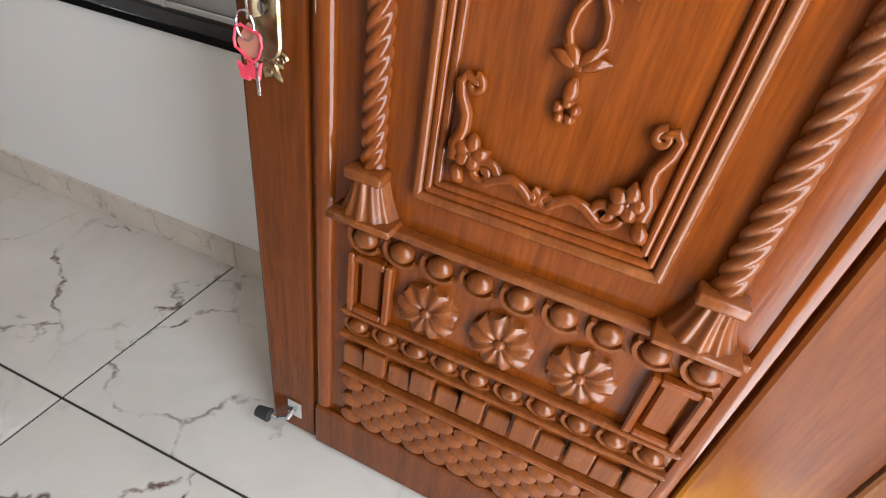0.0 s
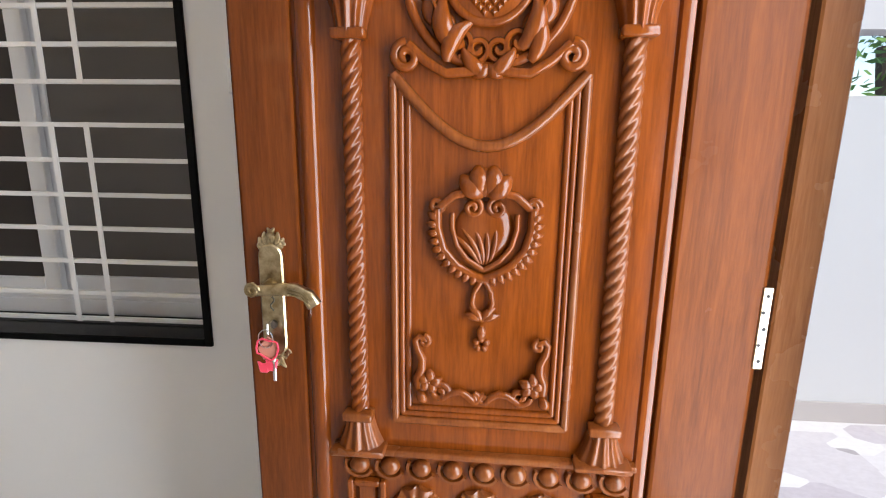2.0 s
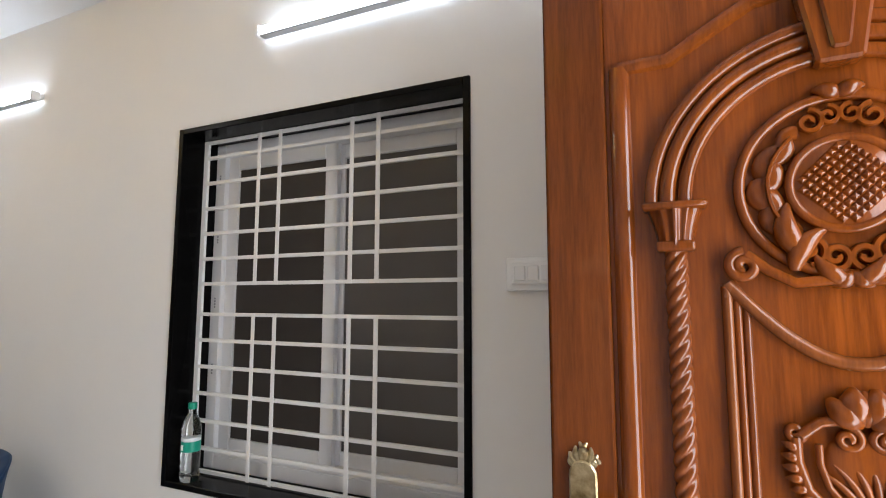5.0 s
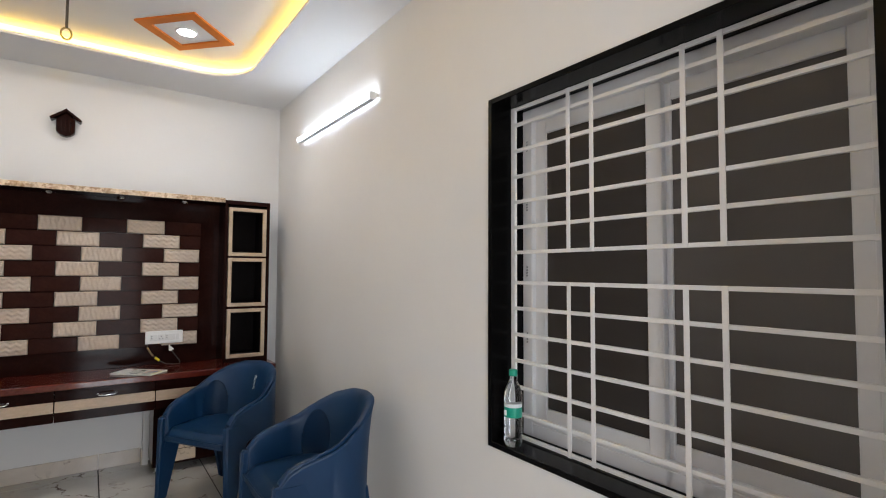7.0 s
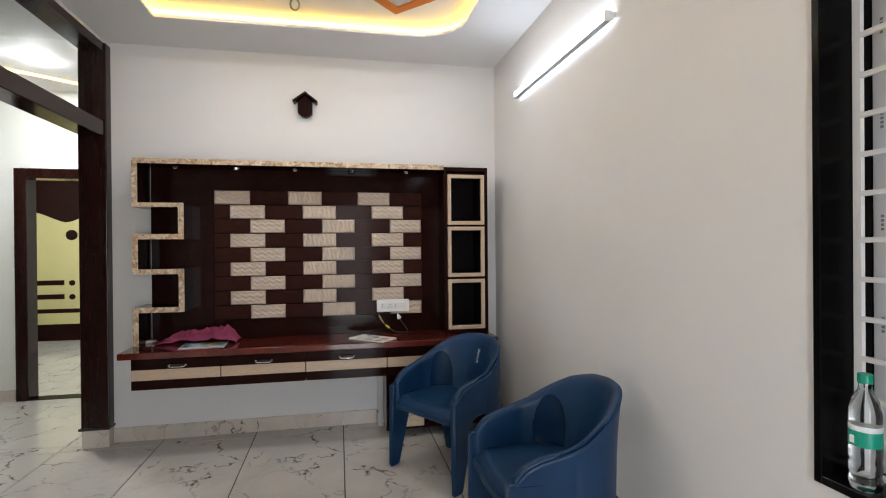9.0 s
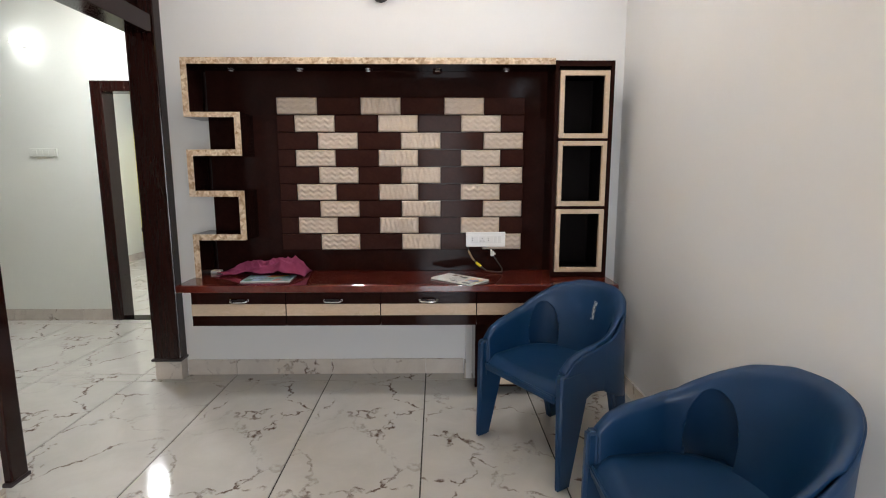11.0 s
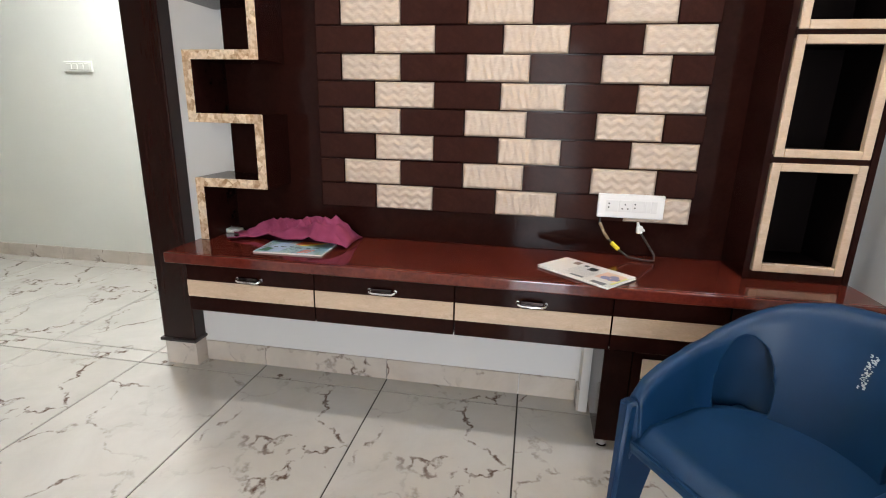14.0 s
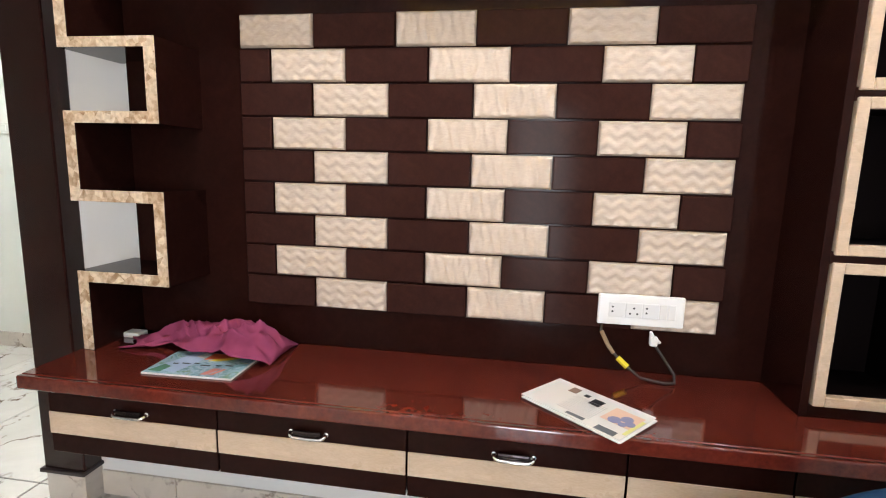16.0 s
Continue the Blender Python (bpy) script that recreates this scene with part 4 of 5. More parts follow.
# ---- opening to the hall: posts, beam, transom glass ----
opening = thing("opening_frame", (-4.45, -1.045, 0.118), "dark mahogany frame of the hall opening with a glass transom", "door frame", "", S)
OY0, OY1 = -1.13, -0.962
for x0, x1 in ((-4.53, -4.45), (-3.27, -3.192)):
    part("post", box(x0, OY0, 0.13, x1, OY1, 2.66, 0.006, 2), FRAME_POST, opening)
    part("post_foot", box(x0 - 0.004, OY0 - 0.012, 0.118, x1 + 0.012, OY1 + 0.006, 0.134, 0.003), mat("post_foot_dark", (0.03, 0.02, 0.02), 0.3), opening)
part("beam", box(-4.45, OY0 + 0.01, 2.045, -3.27, OY1 - 0.01, 2.145, 0.005), FRAME_POST, opening)
part("top_rail", box(-4.45, OY0 + 0.01, 2.6, -3.27, OY1 - 0.01, 2.66, 0.005), FRAME_POST, opening)
part("transom_pane", box(-4.45, -1.05, 2.145, -3.27, -1.044, 2.6), PANE, opening)

# bedroom door frame in the hall wall, open leaf inside
bdoor = thing("door_2", (HX, -1.75, 0), "dark mahogany bedroom door frame", "door frame", "", S)
part("jamb", box(HX - 0.14, -2.2, 0, HX + 0.015, -2.105, 2.01, 0.004), FRAME_POST, bdoor)
part("jamb", box(HX - 0.14, -1.345, 0, HX + 0.015, -1.25, 2.01, 0.004), FRAME_POST, bdoor)
part("head", box(HX - 0.14, -2.105, 1.925, HX + 0.015, -1.345, 2.01, 0.004), FRAME_POST, bdoor)
setting("threshold", box(HX - 0.13, -2.105, -0.003, HX, -1.345, 0.004), BLACK_STONE, "dark stone threshold of the bedroom", "threshold")

# wardrobe in the bedroom
ward = thing("wardrobe", (-9.3, -3.2, 0), "pale yellow wardrobe with a dark curved top and dark bars", "wardrobe")
YEL = paint_mat("yellow_laminate", (0.62, 0.56, 0.26), 0.1, 0.3)
WF = -8.98
part("body", box(-9.58, -3.768, 0.0, WF, -1.93, 2.4, 0.004), DARK, ward)
for k, (y0, y1) in enumerate(((-3.76, -3.14), (-3.13, -2.54), (-2.53, -1.94))):
    crest = [(y0, 0.24), (y1, 0.24)] + [(y1 - (y1 - y0) * s / 10, 1.70 + 0.16 * abs(math.cos((k * 10 + 10 - s) * 0.19 + 0.2)) ** 1.5) for s in range(11)]
    d = part("door", prism(crest, "x", WF, WF + 0.018, 0.002), YEL, ward)
    part("knob", lathe((WF + 0.018, y1 - 0.1, 1.52), [(0.075, 0), (0.075, 0.012), (0.05, 0.016)], 20, "X"), DARK, d, "dark round inlay")
    for z in (0.80, 0.60):
        part("bar_inlay", box(WF + 0.018, y0 + 0.02, z, WF + 0.026, y1 - 0.2, z + 0.07, 0.003), DARK, d)
        part("round_inlay", lathe((WF + 0.018, y1 - 0.1, z + 0.03), [(0.04, 0), (0.04, 0.010), (0.025, 0.013)], 16, "X"), DARK, d)
    part("bar_inlay", box(WF + 0.018, y0, 0.40, WF + 0.026, y1, 0.46, 0.003), DARK, d)

# hall switch plate and wall lamp
sw = thing("switch_plate", (HX, -2.63, 1.4), "white switch plate on the hall wall", "switch")
part("plate", box(HX + 0.001, -2.745, 1.40, HX + 0.014, -2.52, 1.47, 0.003), HALL_PAINT, sw)
for k in range(4):
    part("rocker", box(HX + 0.014, -2.72 + 0.048 * k, 1.415, HX + 0.018, -2.68 + 0.048 * k, 1.455, 0.002), HALL_PAINT, sw)
lamp = thing("wall_lamp", (HX, -2.69, 2.29), "glowing white bulb lamp on the hall wall", "lamp")
part("holder", cyl((HX + 0.001, -2.69, 2.29), (HX + 0.05, -2.69, 2.29), 0.03, 0.022), PLASTIC_WHITE, lamp)
part("bulb", lathe((HX + 0.05, -2.69, 2.29), [(0.018, 0), (0.03, 0.02), (0.034, 0.045), (0.026, 0.068), (0.008, 0.078)], 20, "X"), BULB_GLOW, lamp, smooth=60)
hl = thing("ceiling_lamp", (-4.92, -1.62, ZC), "round white ceiling lamp in the hall", "ceiling light")
part("disc", cyl((-4.92, -1.62, ZC - 0.02), (-4.92, -1.62, ZC - 0.0005), 0.06), HALL_GLOW, hl)
hs = thing("strip_light", (-5.3, -1.8, ZC), "warm yellow strip light on the hall ceiling", "strip light")
part("diffuser", sweep([(-5.12, -2.05, ZC - 0.008), (-5.3, -1.82, ZC - 0.008), (-5.52, -1.55, ZC - 0.008)], 0.016, 8, 0.5, up=(0, 0, 1)), COVE_GLOW, hs)
# unseen disc added on the bedroom ceiling as fill light
bl = thing("ceiling_lamp", (-7.4, -2.9, ZC), "unseen glowing disc added to brighten the bedroom", "ceiling light")
part("disc", cyl((-7.4, -2.9, ZC - 0.02), (-7.4, -2.9, ZC - 0.0005), 0.07), HALL_GLOW, bl)

# ---- wall unit ----
unit = thing("wall_unit", (XW, 0.43, 0.675), "dark brown wall unit with cream relief tiles and open niches", "wall unit")
UF = -4.298          # front of the niches
part("back_panel", box(XW + 0.001, -0.715, 0.676, XW + 0.032, 1.272, 1.852, 0.001), DARK, unit)
E1 = 0.034


def ribbon(y0, z0, y1, z1):
    """A shelf or upright of the stepped niche, with its patterned front edge."""
    body = part("shelf", box(XW + 0.001, y0, z0, UF - 0.004, y1, z1), DARK, unit)
    part("edge_band", box(UF - 0.004, y0, z0, UF, y1, z1, 0.001), EDGE, body, "cream patterned edge band")


YL, YR = -0.762, -0.456
ribbon(YL, 1.852, 1.268, 1.852 + E1)
ribbon(YL, 1.60, YL + E1, 1.852)
ribbon(YL, 1.60 - E1 + 0.006, YR, 1.60 + 0.0)
ribbon(YR - E1, 1.398, YR, 1.572)
ribbon(YL, 1.364, YR, 1.398)
ribbon(YL, 1.172, YL + E1, 1.364)
ribbon(YL, 1.138, YR, 1.172)
ribbon(YR - E1, 0.926, YR, 1.138)
ribbon(YL, 0.892, YR, 0.926)
ribbon(YL, 0.676, YL + E1, 0.892)
for y in (-0.55, -0.16, 0.23, 0.625, 1.02):
    bm = lathe((XW + 0.075, y, 1.847), [(0.026, 0.005), (0.026, 0.0), (0.02, -0.002), (0.018, 0.003)], 20)
    part("puck_light", bm, CHROME, unit, "small chrome downlight, unlit")

# right tower of three boxes
T0, T1 = 1.268, 1.592
part("tower_side", box(XW + 0.001, T0, 0.676, UF + 0.006, T0 + 0.02, 1.872, 0.001), DARK, unit)
part("tower_side", box(XW + 0.001, T1 - 0.02, 0.676, UF + 0.006, T1, 1.872, 0.001), DARK, unit)
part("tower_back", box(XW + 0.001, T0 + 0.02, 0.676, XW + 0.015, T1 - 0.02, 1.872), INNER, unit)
for z in (0.676, 1.062, 1.436, 1.842):
    part("tower_shelf", box(XW + 0.015, T0 + 0.02, z, UF + 0.004, T1 - 0.02, z + 0.03, 0.001), DARK, unit)
for z in (0.706, 1.084, 1.459):
    part("box_frame", frame_bars("x", UF - 0.012, UF + 0.012, T0 + 0.026, z, T1 - 0.026, z + 0.36, 0.026, 0.002), STRIP, unit, "cream box frame")
    part("box_lamp", cyl((UF - 0.1, 1.43, z + 0.352), (UF - 0.1, 1.43, z + 0.345), 0.016, 0.014), CHROME, unit)
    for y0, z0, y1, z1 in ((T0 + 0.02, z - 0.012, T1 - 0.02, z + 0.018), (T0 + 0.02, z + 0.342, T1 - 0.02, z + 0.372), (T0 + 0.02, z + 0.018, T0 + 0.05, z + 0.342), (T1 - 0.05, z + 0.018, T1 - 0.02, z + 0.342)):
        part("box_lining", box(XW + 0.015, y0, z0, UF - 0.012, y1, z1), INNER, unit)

# relief tiles of the back panel
TW, TH, PF = 0.233, 0.0955, XW + 0.032


def relief(kind):
    """A cream tile with carved waves: zigzags along it or upright ripples."""
    bm = bmesh.new()
    nu, nv = 44, 18
    grid = []
    for j in range(nv + 1):
        row = []
        for i in range(nu + 1):
            u, v = i / nu * TW, j / nv * TH
            edge = min(u, TW - u, v, TH - v)
            rim = min(1.0, edge / 0.006)
            if kind == "zigzag":
                tri = abs(((u / 0.05) % 1) * 2 - 1)
                h = 0.5 + 0.5 * math.sin(2 * math.pi * (v / 0.031 + 0.34 * tri * 1.6))
            else:
                h = 0.5 + 0.5 * math.sin(2 * math.pi * (u / 0.033 + 0.22 * math.sin(v / TH * 6.2 + math.floor(u / 0.033) * 1.9)))
            row.append(bm.verts.new((0.006 + rim * (0.008 + 0.0042 * h), u, v)))
        grid.append(row)
    for j in range(nv):
        for i in range(nu):
            bm.faces.new((grid[j][i], grid[j][i + 1], grid[j + 1][i + 1], grid[j + 1][i]))
    loop = grid[0][:] + [r[-1] for r in grid[1:]] + grid[-1][-2::-1] + [r[0] for r in grid[-2:0:-1]]
    back = [bm.verts.new((0, w.co.y, w.co.z)) for w in loop]
    n = len(loop)
    for i in range(n):
        bm.faces.new((loop[i], loop[(i + 1) % n], back[(i + 1) % n], back[i]))
    bmesh.ops.recalc_face_normals(bm, faces=bm.faces)
    me = bpy.data.meshes.new("relief_" + kind)
    bm.to_mesh(me)
    bm.free()
    me.materials.append(CREAM)
    smooth_on(me, 50)
    return me


ZIGZAG, RIPPLE = relief("zigzag"), relief("ripple")
DARK_MESHES = {}


def askew(rnd):
    return Matrix.Rotation(radians(rnd.uniform(-0.5, 0.5)), 4, "Z") @ Matrix.Rotation(radians(rnd.uniform(-0.9, 0.9)), 4, "Y")


def dark_piece(w):
    key = round(w, 3)
    if key not in DARK_MESHES:
        bm = box(0, 0, 0, 0.012, key - 0.004, TH - 0.001, 0.0025)
        me = bpy.data.meshes.new("dark_tile")
        bm.to_mesh(me)
        bm.free()
        me.materials.append(DARK_TILE)
        DARK_MESHES[key] = me
    return DARK_MESHES[key]


UB = BASE[unit.name]
PY0, PY1 = -0.314, 1.142
for r in range(9):
    z = 0.808 + (8 - r) * 0.1
    first = -0.312 if r == 0 else (-0.212 if r % 2 else -0.079)
    starts = [first + 0.4885 * c for c in range(3)]
    at = PY0
    rnd = random.Random(70 + r)
    for c, y in enumerate(starts):
        if y - at > 0.02:
            lay("dark_tile", dark_piece(y - at), unit, Matrix.Translation(Vector((PF, at, z)) - UB) @ askew(rnd))
        lay("relief_tile", RIPPLE if c == 1 else ZIGZAG, unit, Matrix.Translation(Vector((PF, y, z)) - UB))
        at = y + TW + 0.003
    if PY1 - at > 0.02:
        lay("dark_tile", dark_piece(PY1 - at), unit, Matrix.Translation(Vector((PF, at, z)) - UB) @ askew(rnd))

# stone counter
counter = thing("counter", (-4.3, 0.41, 0.636), "polished dark red granite counter of the wall unit", "counter")
part("slab", box(XW + 0.0005, -0.776, 0.638, -4.108, 1.60, 0.675, 0.002), GRANITE, counter)
part("front_edge", box(-4.1075, -0.776, 0.636, -4.09, 1.60, 0.6752, 0.005, 3), GRANITE, counter, "rounded polished front edge")

# hanging drawers under the counter
DF = -4.118
EDGES_Y = [-0.711, -0.2, 0.312, 0.835, 1.19, 1.575]
for k in range(5):
    y0, y1 = EDGES_Y[k], EDGES_Y[k + 1]
    dr = thing("drawer_unit", (XW, (y0 + y1) / 2, 0.445), "dark brown hanging drawer with a cream middle band under the counter", "drawer", "drawers under the counter")
    part("carcass", box(XW + 0.0005, y0 + 0.001, 0.447, DF - 0.018, y1 - 0.001, 0.635), DARK, dr)
    front = part("front", box(DF - 0.018, y0 + 0.002, 0.445, DF, y1 - 0.002, 0.632, 0.0015), DARK, dr)
    part("cream_band", box(DF, y0 + 0.003, 0.503, DF + 0.004, y1 - 0.003, 0.567, 0.001), STRIP, front, "cream laminate band")
    if k < 3:
        ym = (y0 + y1) / 2 + (0.0 if k else 0.005)
        hb = bmesh.new()
        sweep([(DF, ym - 0.047, 0.588), (DF + 0.012, ym - 0.047, 0.587), (DF + 0.017, ym - 0.043, 0.584), (DF + 0.019, ym - 0.035, 0.581), (DF + 0.019, ym, 0.580), (DF + 0.019, ym + 0.035, 0.581), (DF + 0.017, ym + 0.043, 0.584), (DF + 0.012, ym + 0.047, 0.587), (DF, ym + 0.047, 0.588)], 0.0045, 8, up=(1, 0, 0), bm=hb)
        pull = part("pull", hb, CHROME, front, "chrome pull", smooth=50)
        # oval behind the pull, coloured dark for the reflection in its chrome
        part("grip", sweep([(DF + 0.014, ym - 0.036, 0.591), (DF + 0.016, ym, 0.592), (DF + 0.014, ym + 0.036, 0.591)], 0.008, 10, 0.5, up=(1, 0, 0)), mat("chrome_dark_reflection", (0.05, 0.04, 0.04), 0.2, 1.0), pull)
        for yy in (ym - 0.047, ym + 0.047):
            part("rosette", lathe((DF, yy, 0.588), [(0.007, 0), (0.0065, 0.004), (0.004, 0.006)], 14, "X"), CHROME, pull)

# plastered pier beside the floor cabinet
setting("wall_pier", box(XW + 0.0005, 0.800, -0.003, -4.44, 0.8345, 0.4465), WALL, "short white plastered pier beside the floor cabinet", "wall")

# floor cabinet under the right end
low = thing("floor_cabinet", (-4.3, 1.2, 0), "dark brown low cabinet with cream stone door inlays on chrome feet", "cabinet")
LF = -4.19
part("body", box(XW + 0.002, 0.835, 0.05, LF - 0.018, 1.575, 0.444, 0.002), DARK, low)
part("side_post", box(LF - 0.02, 0.835, 0.05, LF, 0.93, 0.444, 0.002), DARK, low)
STONE = marble_mat("cream_stone_inlay", (0.72, 0.58, 0.44), (0.6, 0.45, 0.31), (0.22, 0.12, 0.07), 0.3)
for y0, y1 in ((0.933, 1.25), (1.253, 1.573)):
    d = part("door", box(LF - 0.018, y0, 0.055, LF, y1, 0.44, 0.002), DARK, low)
    for z in (0.07, 0.15, 0.235, 0.315):
        part("stone_inlay", box(LF, y0 + 0.03, z, LF + 0.006, y0 + 0.16, z + 0.077, 0.003), STONE, d)
for x in (-4.23, -4.46):
    for y in (0.868, 1.54):
        part("foot", lathe((x, y, 0.0005), [(0.02, 0), (0.02, 0.008), (0.015, 0.012), (0.015, 0.05)], 16), CHROME, low)

# ---- things on the counter ----
ZK = 0.6755
adapter = alone("small_box", box(-4.462, -0.735, ZK, -4.418, -0.672, ZK + 0.018, 0.004, 2), PLASTIC_WHITE, "small white plastic box on the counter", "box")


def cloth():
    bm = bmesh.new()
    nu, nv = 96, 48
    rows = []
    for j in range(nv + 1):
        row = []
        for i in range(nu + 1):
            u, v = i / nu, j / nv
            y = -0.665 + 0.525 * u + 0.03 * math.sin(v * 7) * (1 - u)
            x = -4.305 - 0.17 * v - 0.035 * math.sin(u * 5 + 0.6) * (1 - v) + 0.010 * math.sin(u * 17)
            mound = min(1.0, 0.15 + u / 0.4) * min(1.0, (1 - u) / 0.10 + 0.02) ** 0.6 * math.sin(math.pi * min(1, 0.10 + 0.86 * v)) ** 0.8
            ridge = 1 - abs(noise.noise(Vector((u * 4.2 - v * 2.4, v * 2.6, 1.7)))) * 2.6
            crease = 1 - abs(noise.noise(Vector((u * 7.5 + v * 5, v * 3 - u * 2, 6.1)))) * 2.4
            slope = 0.62 * u + 0.38 * max(0, 1 - abs(u - 0.8) / 0.25)
            h = mound * (0.028 + 0.034 * max(0, ridge) + 0.016 * max(0, crease) + 0.052 * slope)
            row.append(bm.verts.new((x, y, ZK + 0.002 + max(0, h))))
        rows.append(row)
    for j in range(nv):
        for i in range(nu):
            bm.faces.new((rows[j][i], rows[j][i + 1], rows[j + 1][i + 1], rows[j + 1][i]))
    return bm


CLOTH = mat("maroon_cotton", (0.2, 0.03, 0.075), 0.85, spec=0.2)
t, b = nodes_of(CLOTH)
bump(t, b, noise_tex(t, coords(t), 350, 3), 0.3, 0.001)
link(t, ramp(t, noise_tex(t, coords(t), 9, 3), [(0.3, (0.20, 0.032, 0.078)), (0.7, (0.29, 0.055, 0.12))]), b.inputs["Base Color"])
cl = alone("folded_cloth", cloth(), CLOTH, "crumpled maroon cotton cloth lying on the counter", "cloth", smooth=70)
sol = cl.modifiers.new("thick", "SOLIDIFY")
sol.thickness = 0.003


def quad_on(m, u0, v0, u1, v1, z, h=0.0006):
    """A thin printed patch on a sheet: a box in the sheet's own plane."""
    bm = box(u0, v0, z, u1, v1, z + h)
    bmesh.ops.transform(bm, matrix=m, verts=bm.verts)
    return bm


def ink(name, color):
    return bpy.data.materials.get(name) or mat(name, color, 0.5)


# magazine
mag = thing("magazine", (-4.26, -0.33, ZK), "magazine with a colourful cover lying on the counter", "magazine")
M = pose(-4.172, -0.462, ZK, 0, 0, 92)
bm = box(0, 0, 0, 0.268, 0.168, 0.005, 0.001)
bmesh.ops.transform(bm, matrix=M, verts=bm.verts)
part("pages", bm, mat("page_paper", (0.75, 0.73, 0.69), 0.6), mag)
cover = mat("magazine_cover", (0.3, 0.45, 0.5), 0.3)
t, b = nodes_of(cover)
n = noise_tex(t, coords(t), 9, 3, 0.6, 0.8)
link(t, ramp(t, noise_tex(t, coords(t), 26, 4, 0.65, 1.2), [(0.30, (0.02, 0.05, 0.05)), (0.42, (0.16, 0.32, 0.36)), (0.54, (0.38, 0.50, 0.60)), (0.63, (0.10, 0.26, 0.16)), (0.72, (0.6, 0.52, 0.42))]), b.inputs["Base Color"])
part("cover", quad_on(M, 0.002, 0.002, 0.266, 0.166, 0.0052), cover, mag)
def poly_on(m, outline, z, h=0.0005):
    """A printed patch of any outline on a sheet."""
    bm = prism(outline, "z", z, z + h)
    bmesh.ops.transform(bm, matrix=m, verts=bm.verts)
    return bm


for outline, z, nm, col in (
        ([(0.01, 0.03), (0.092, 0.012), (0.112, 0.085), (0.122, 0.155), (0.07, 0.16)], 0.0059, "print_sky", (0.42, 0.52, 0.68)),
        ([(0.118, 0.112), (0.124, 0.163), (0.222, 0.160), (0.19, 0.138), (0.15, 0.122)], 0.0059, "print_orange", (0.72, 0.12, 0.035)),
        ([(0.135, 0.104), (0.15, 0.122), (0.19, 0.138), (0.222, 0.160), (0.232, 0.155), (0.20, 0.126), (0.165, 0.108)], 0.0060, "print_yellow", (0.80, 0.55, 0.05)),
        ([(0.168, 0.012), (0.186, 0.012), (0.206, 0.060), (0.182, 0.056)], 0.0059, "print_red", (0.62, 0.22, 0.17)),
        ([(0.192, 0.014), (0.204, 0.014), (0.222, 0.056), (0.212, 0.058)], 0.0059, "print_red", (0.62, 0.22, 0.17)),
        ([(0.085, 0.130), (0.102, 0.162), (0.122, 0.150), (0.118, 0.118)], 0.0066, "print_pale", (0.70, 0.70, 0.68)),
        ([(0.012, 0.012), (0.05, 0.012), (0.058, 0.05), (0.03, 0.062)], 0.0066, "print_green", (0.07, 0.20, 0.12))):
    part("cover_print", poly_on(M, outline, z), ink(nm, col), mag)
for k, (u, w) in enumerate(((0.05, 0.02), (0.075, 0.03), (0.11, 0.018), (0.135, 0.035), (0.178, 0.02), (0.205, 0.03))):
    part("title_bar", quad_on(M, u, 0.068 + 0.005 * (k % 3), u + w * 0.8, 0.074 + 0.005 * (k % 3), 0.0066), ink("print_black", (0.02, 0.02, 0.02)), mag)

# folded newspaper
paper = thing("newspaper", (-4.23, 0.74, ZK), "folded newspaper lying on the counter", "newspaper")
M = pose(-4.248, 0.585, ZK, 0, 0, math.degrees(math.atan2(0.211, 0.184)))
NEWS = mat("newsprint", (0.72, 0.70, 0.66), 0.75)
for k, (z0, z1, d) in enumerate(((0.0, 0.003, 0.0), (0.0033, 0.0063, 0.004), (0.0066, 0.0085, -0.003))):
    bm = box(0.0 + d, 0.0 - d, z0, 0.285 + d, 0.165 - d, z1, 0.002, 2)
    bmesh.ops.transform(bm, matrix=M, verts=bm.verts)
    part("fold", bm, NEWS, paper)
for u0, v0, u1, v1, nm, col in ((0.196, 0.06, 0.272, 0.135, "print_peach", (0.74, 0.50, 0.37)), (0.272, 0.03, 0.281, 0.12, "print_lemon", (0.72, 0.70, 0.25)),
                               (0.215, 0.004, 0.265, 0.026, "print_grey", (0.12, 0.13, 0.14)), (0.06, 0.12, 0.085, 0.15, "print_brown", (0.2, 0.12, 0.08)), (0.13, 0.012, 0.18, 0.024, "print_grey", (0.12, 0.13, 0.14)),
                               (0.135, 0.1, 0.165, 0.135, "print_black", (0.02, 0.02, 0.02)), (0.105, 0.125, 0.12, 0.14, "print_black", (0.02, 0.02, 0.02))):
    part("print", quad_on(M, u0, v0, u1, v1, 0.0087), ink(nm, col), paper)
for u, v, r in ((0.226, 0.075, 0.016), (0.246, 0.098, 0.015), (0.262, 0.082, 0.012), (0.25, 0.068, 0.010)):
    part("print", poly_on(M, [(u + r * math.cos(a * 0.6283), v + r * 1.1 * math.sin(a * 0.6283)) for a in range(10)], 0.0095), ink("print_blue", (0.25, 0.25, 0.40)), paper)
for k in range(11):
    part("text_line", quad_on(M, 0.09 + 0.004 * (k % 3), 0.03 + 0.008 * k, 0.185, 0.032 + 0.008 * k, 0.0087), ink("print_faint", (0.52, 0.51, 0.49)), paper)

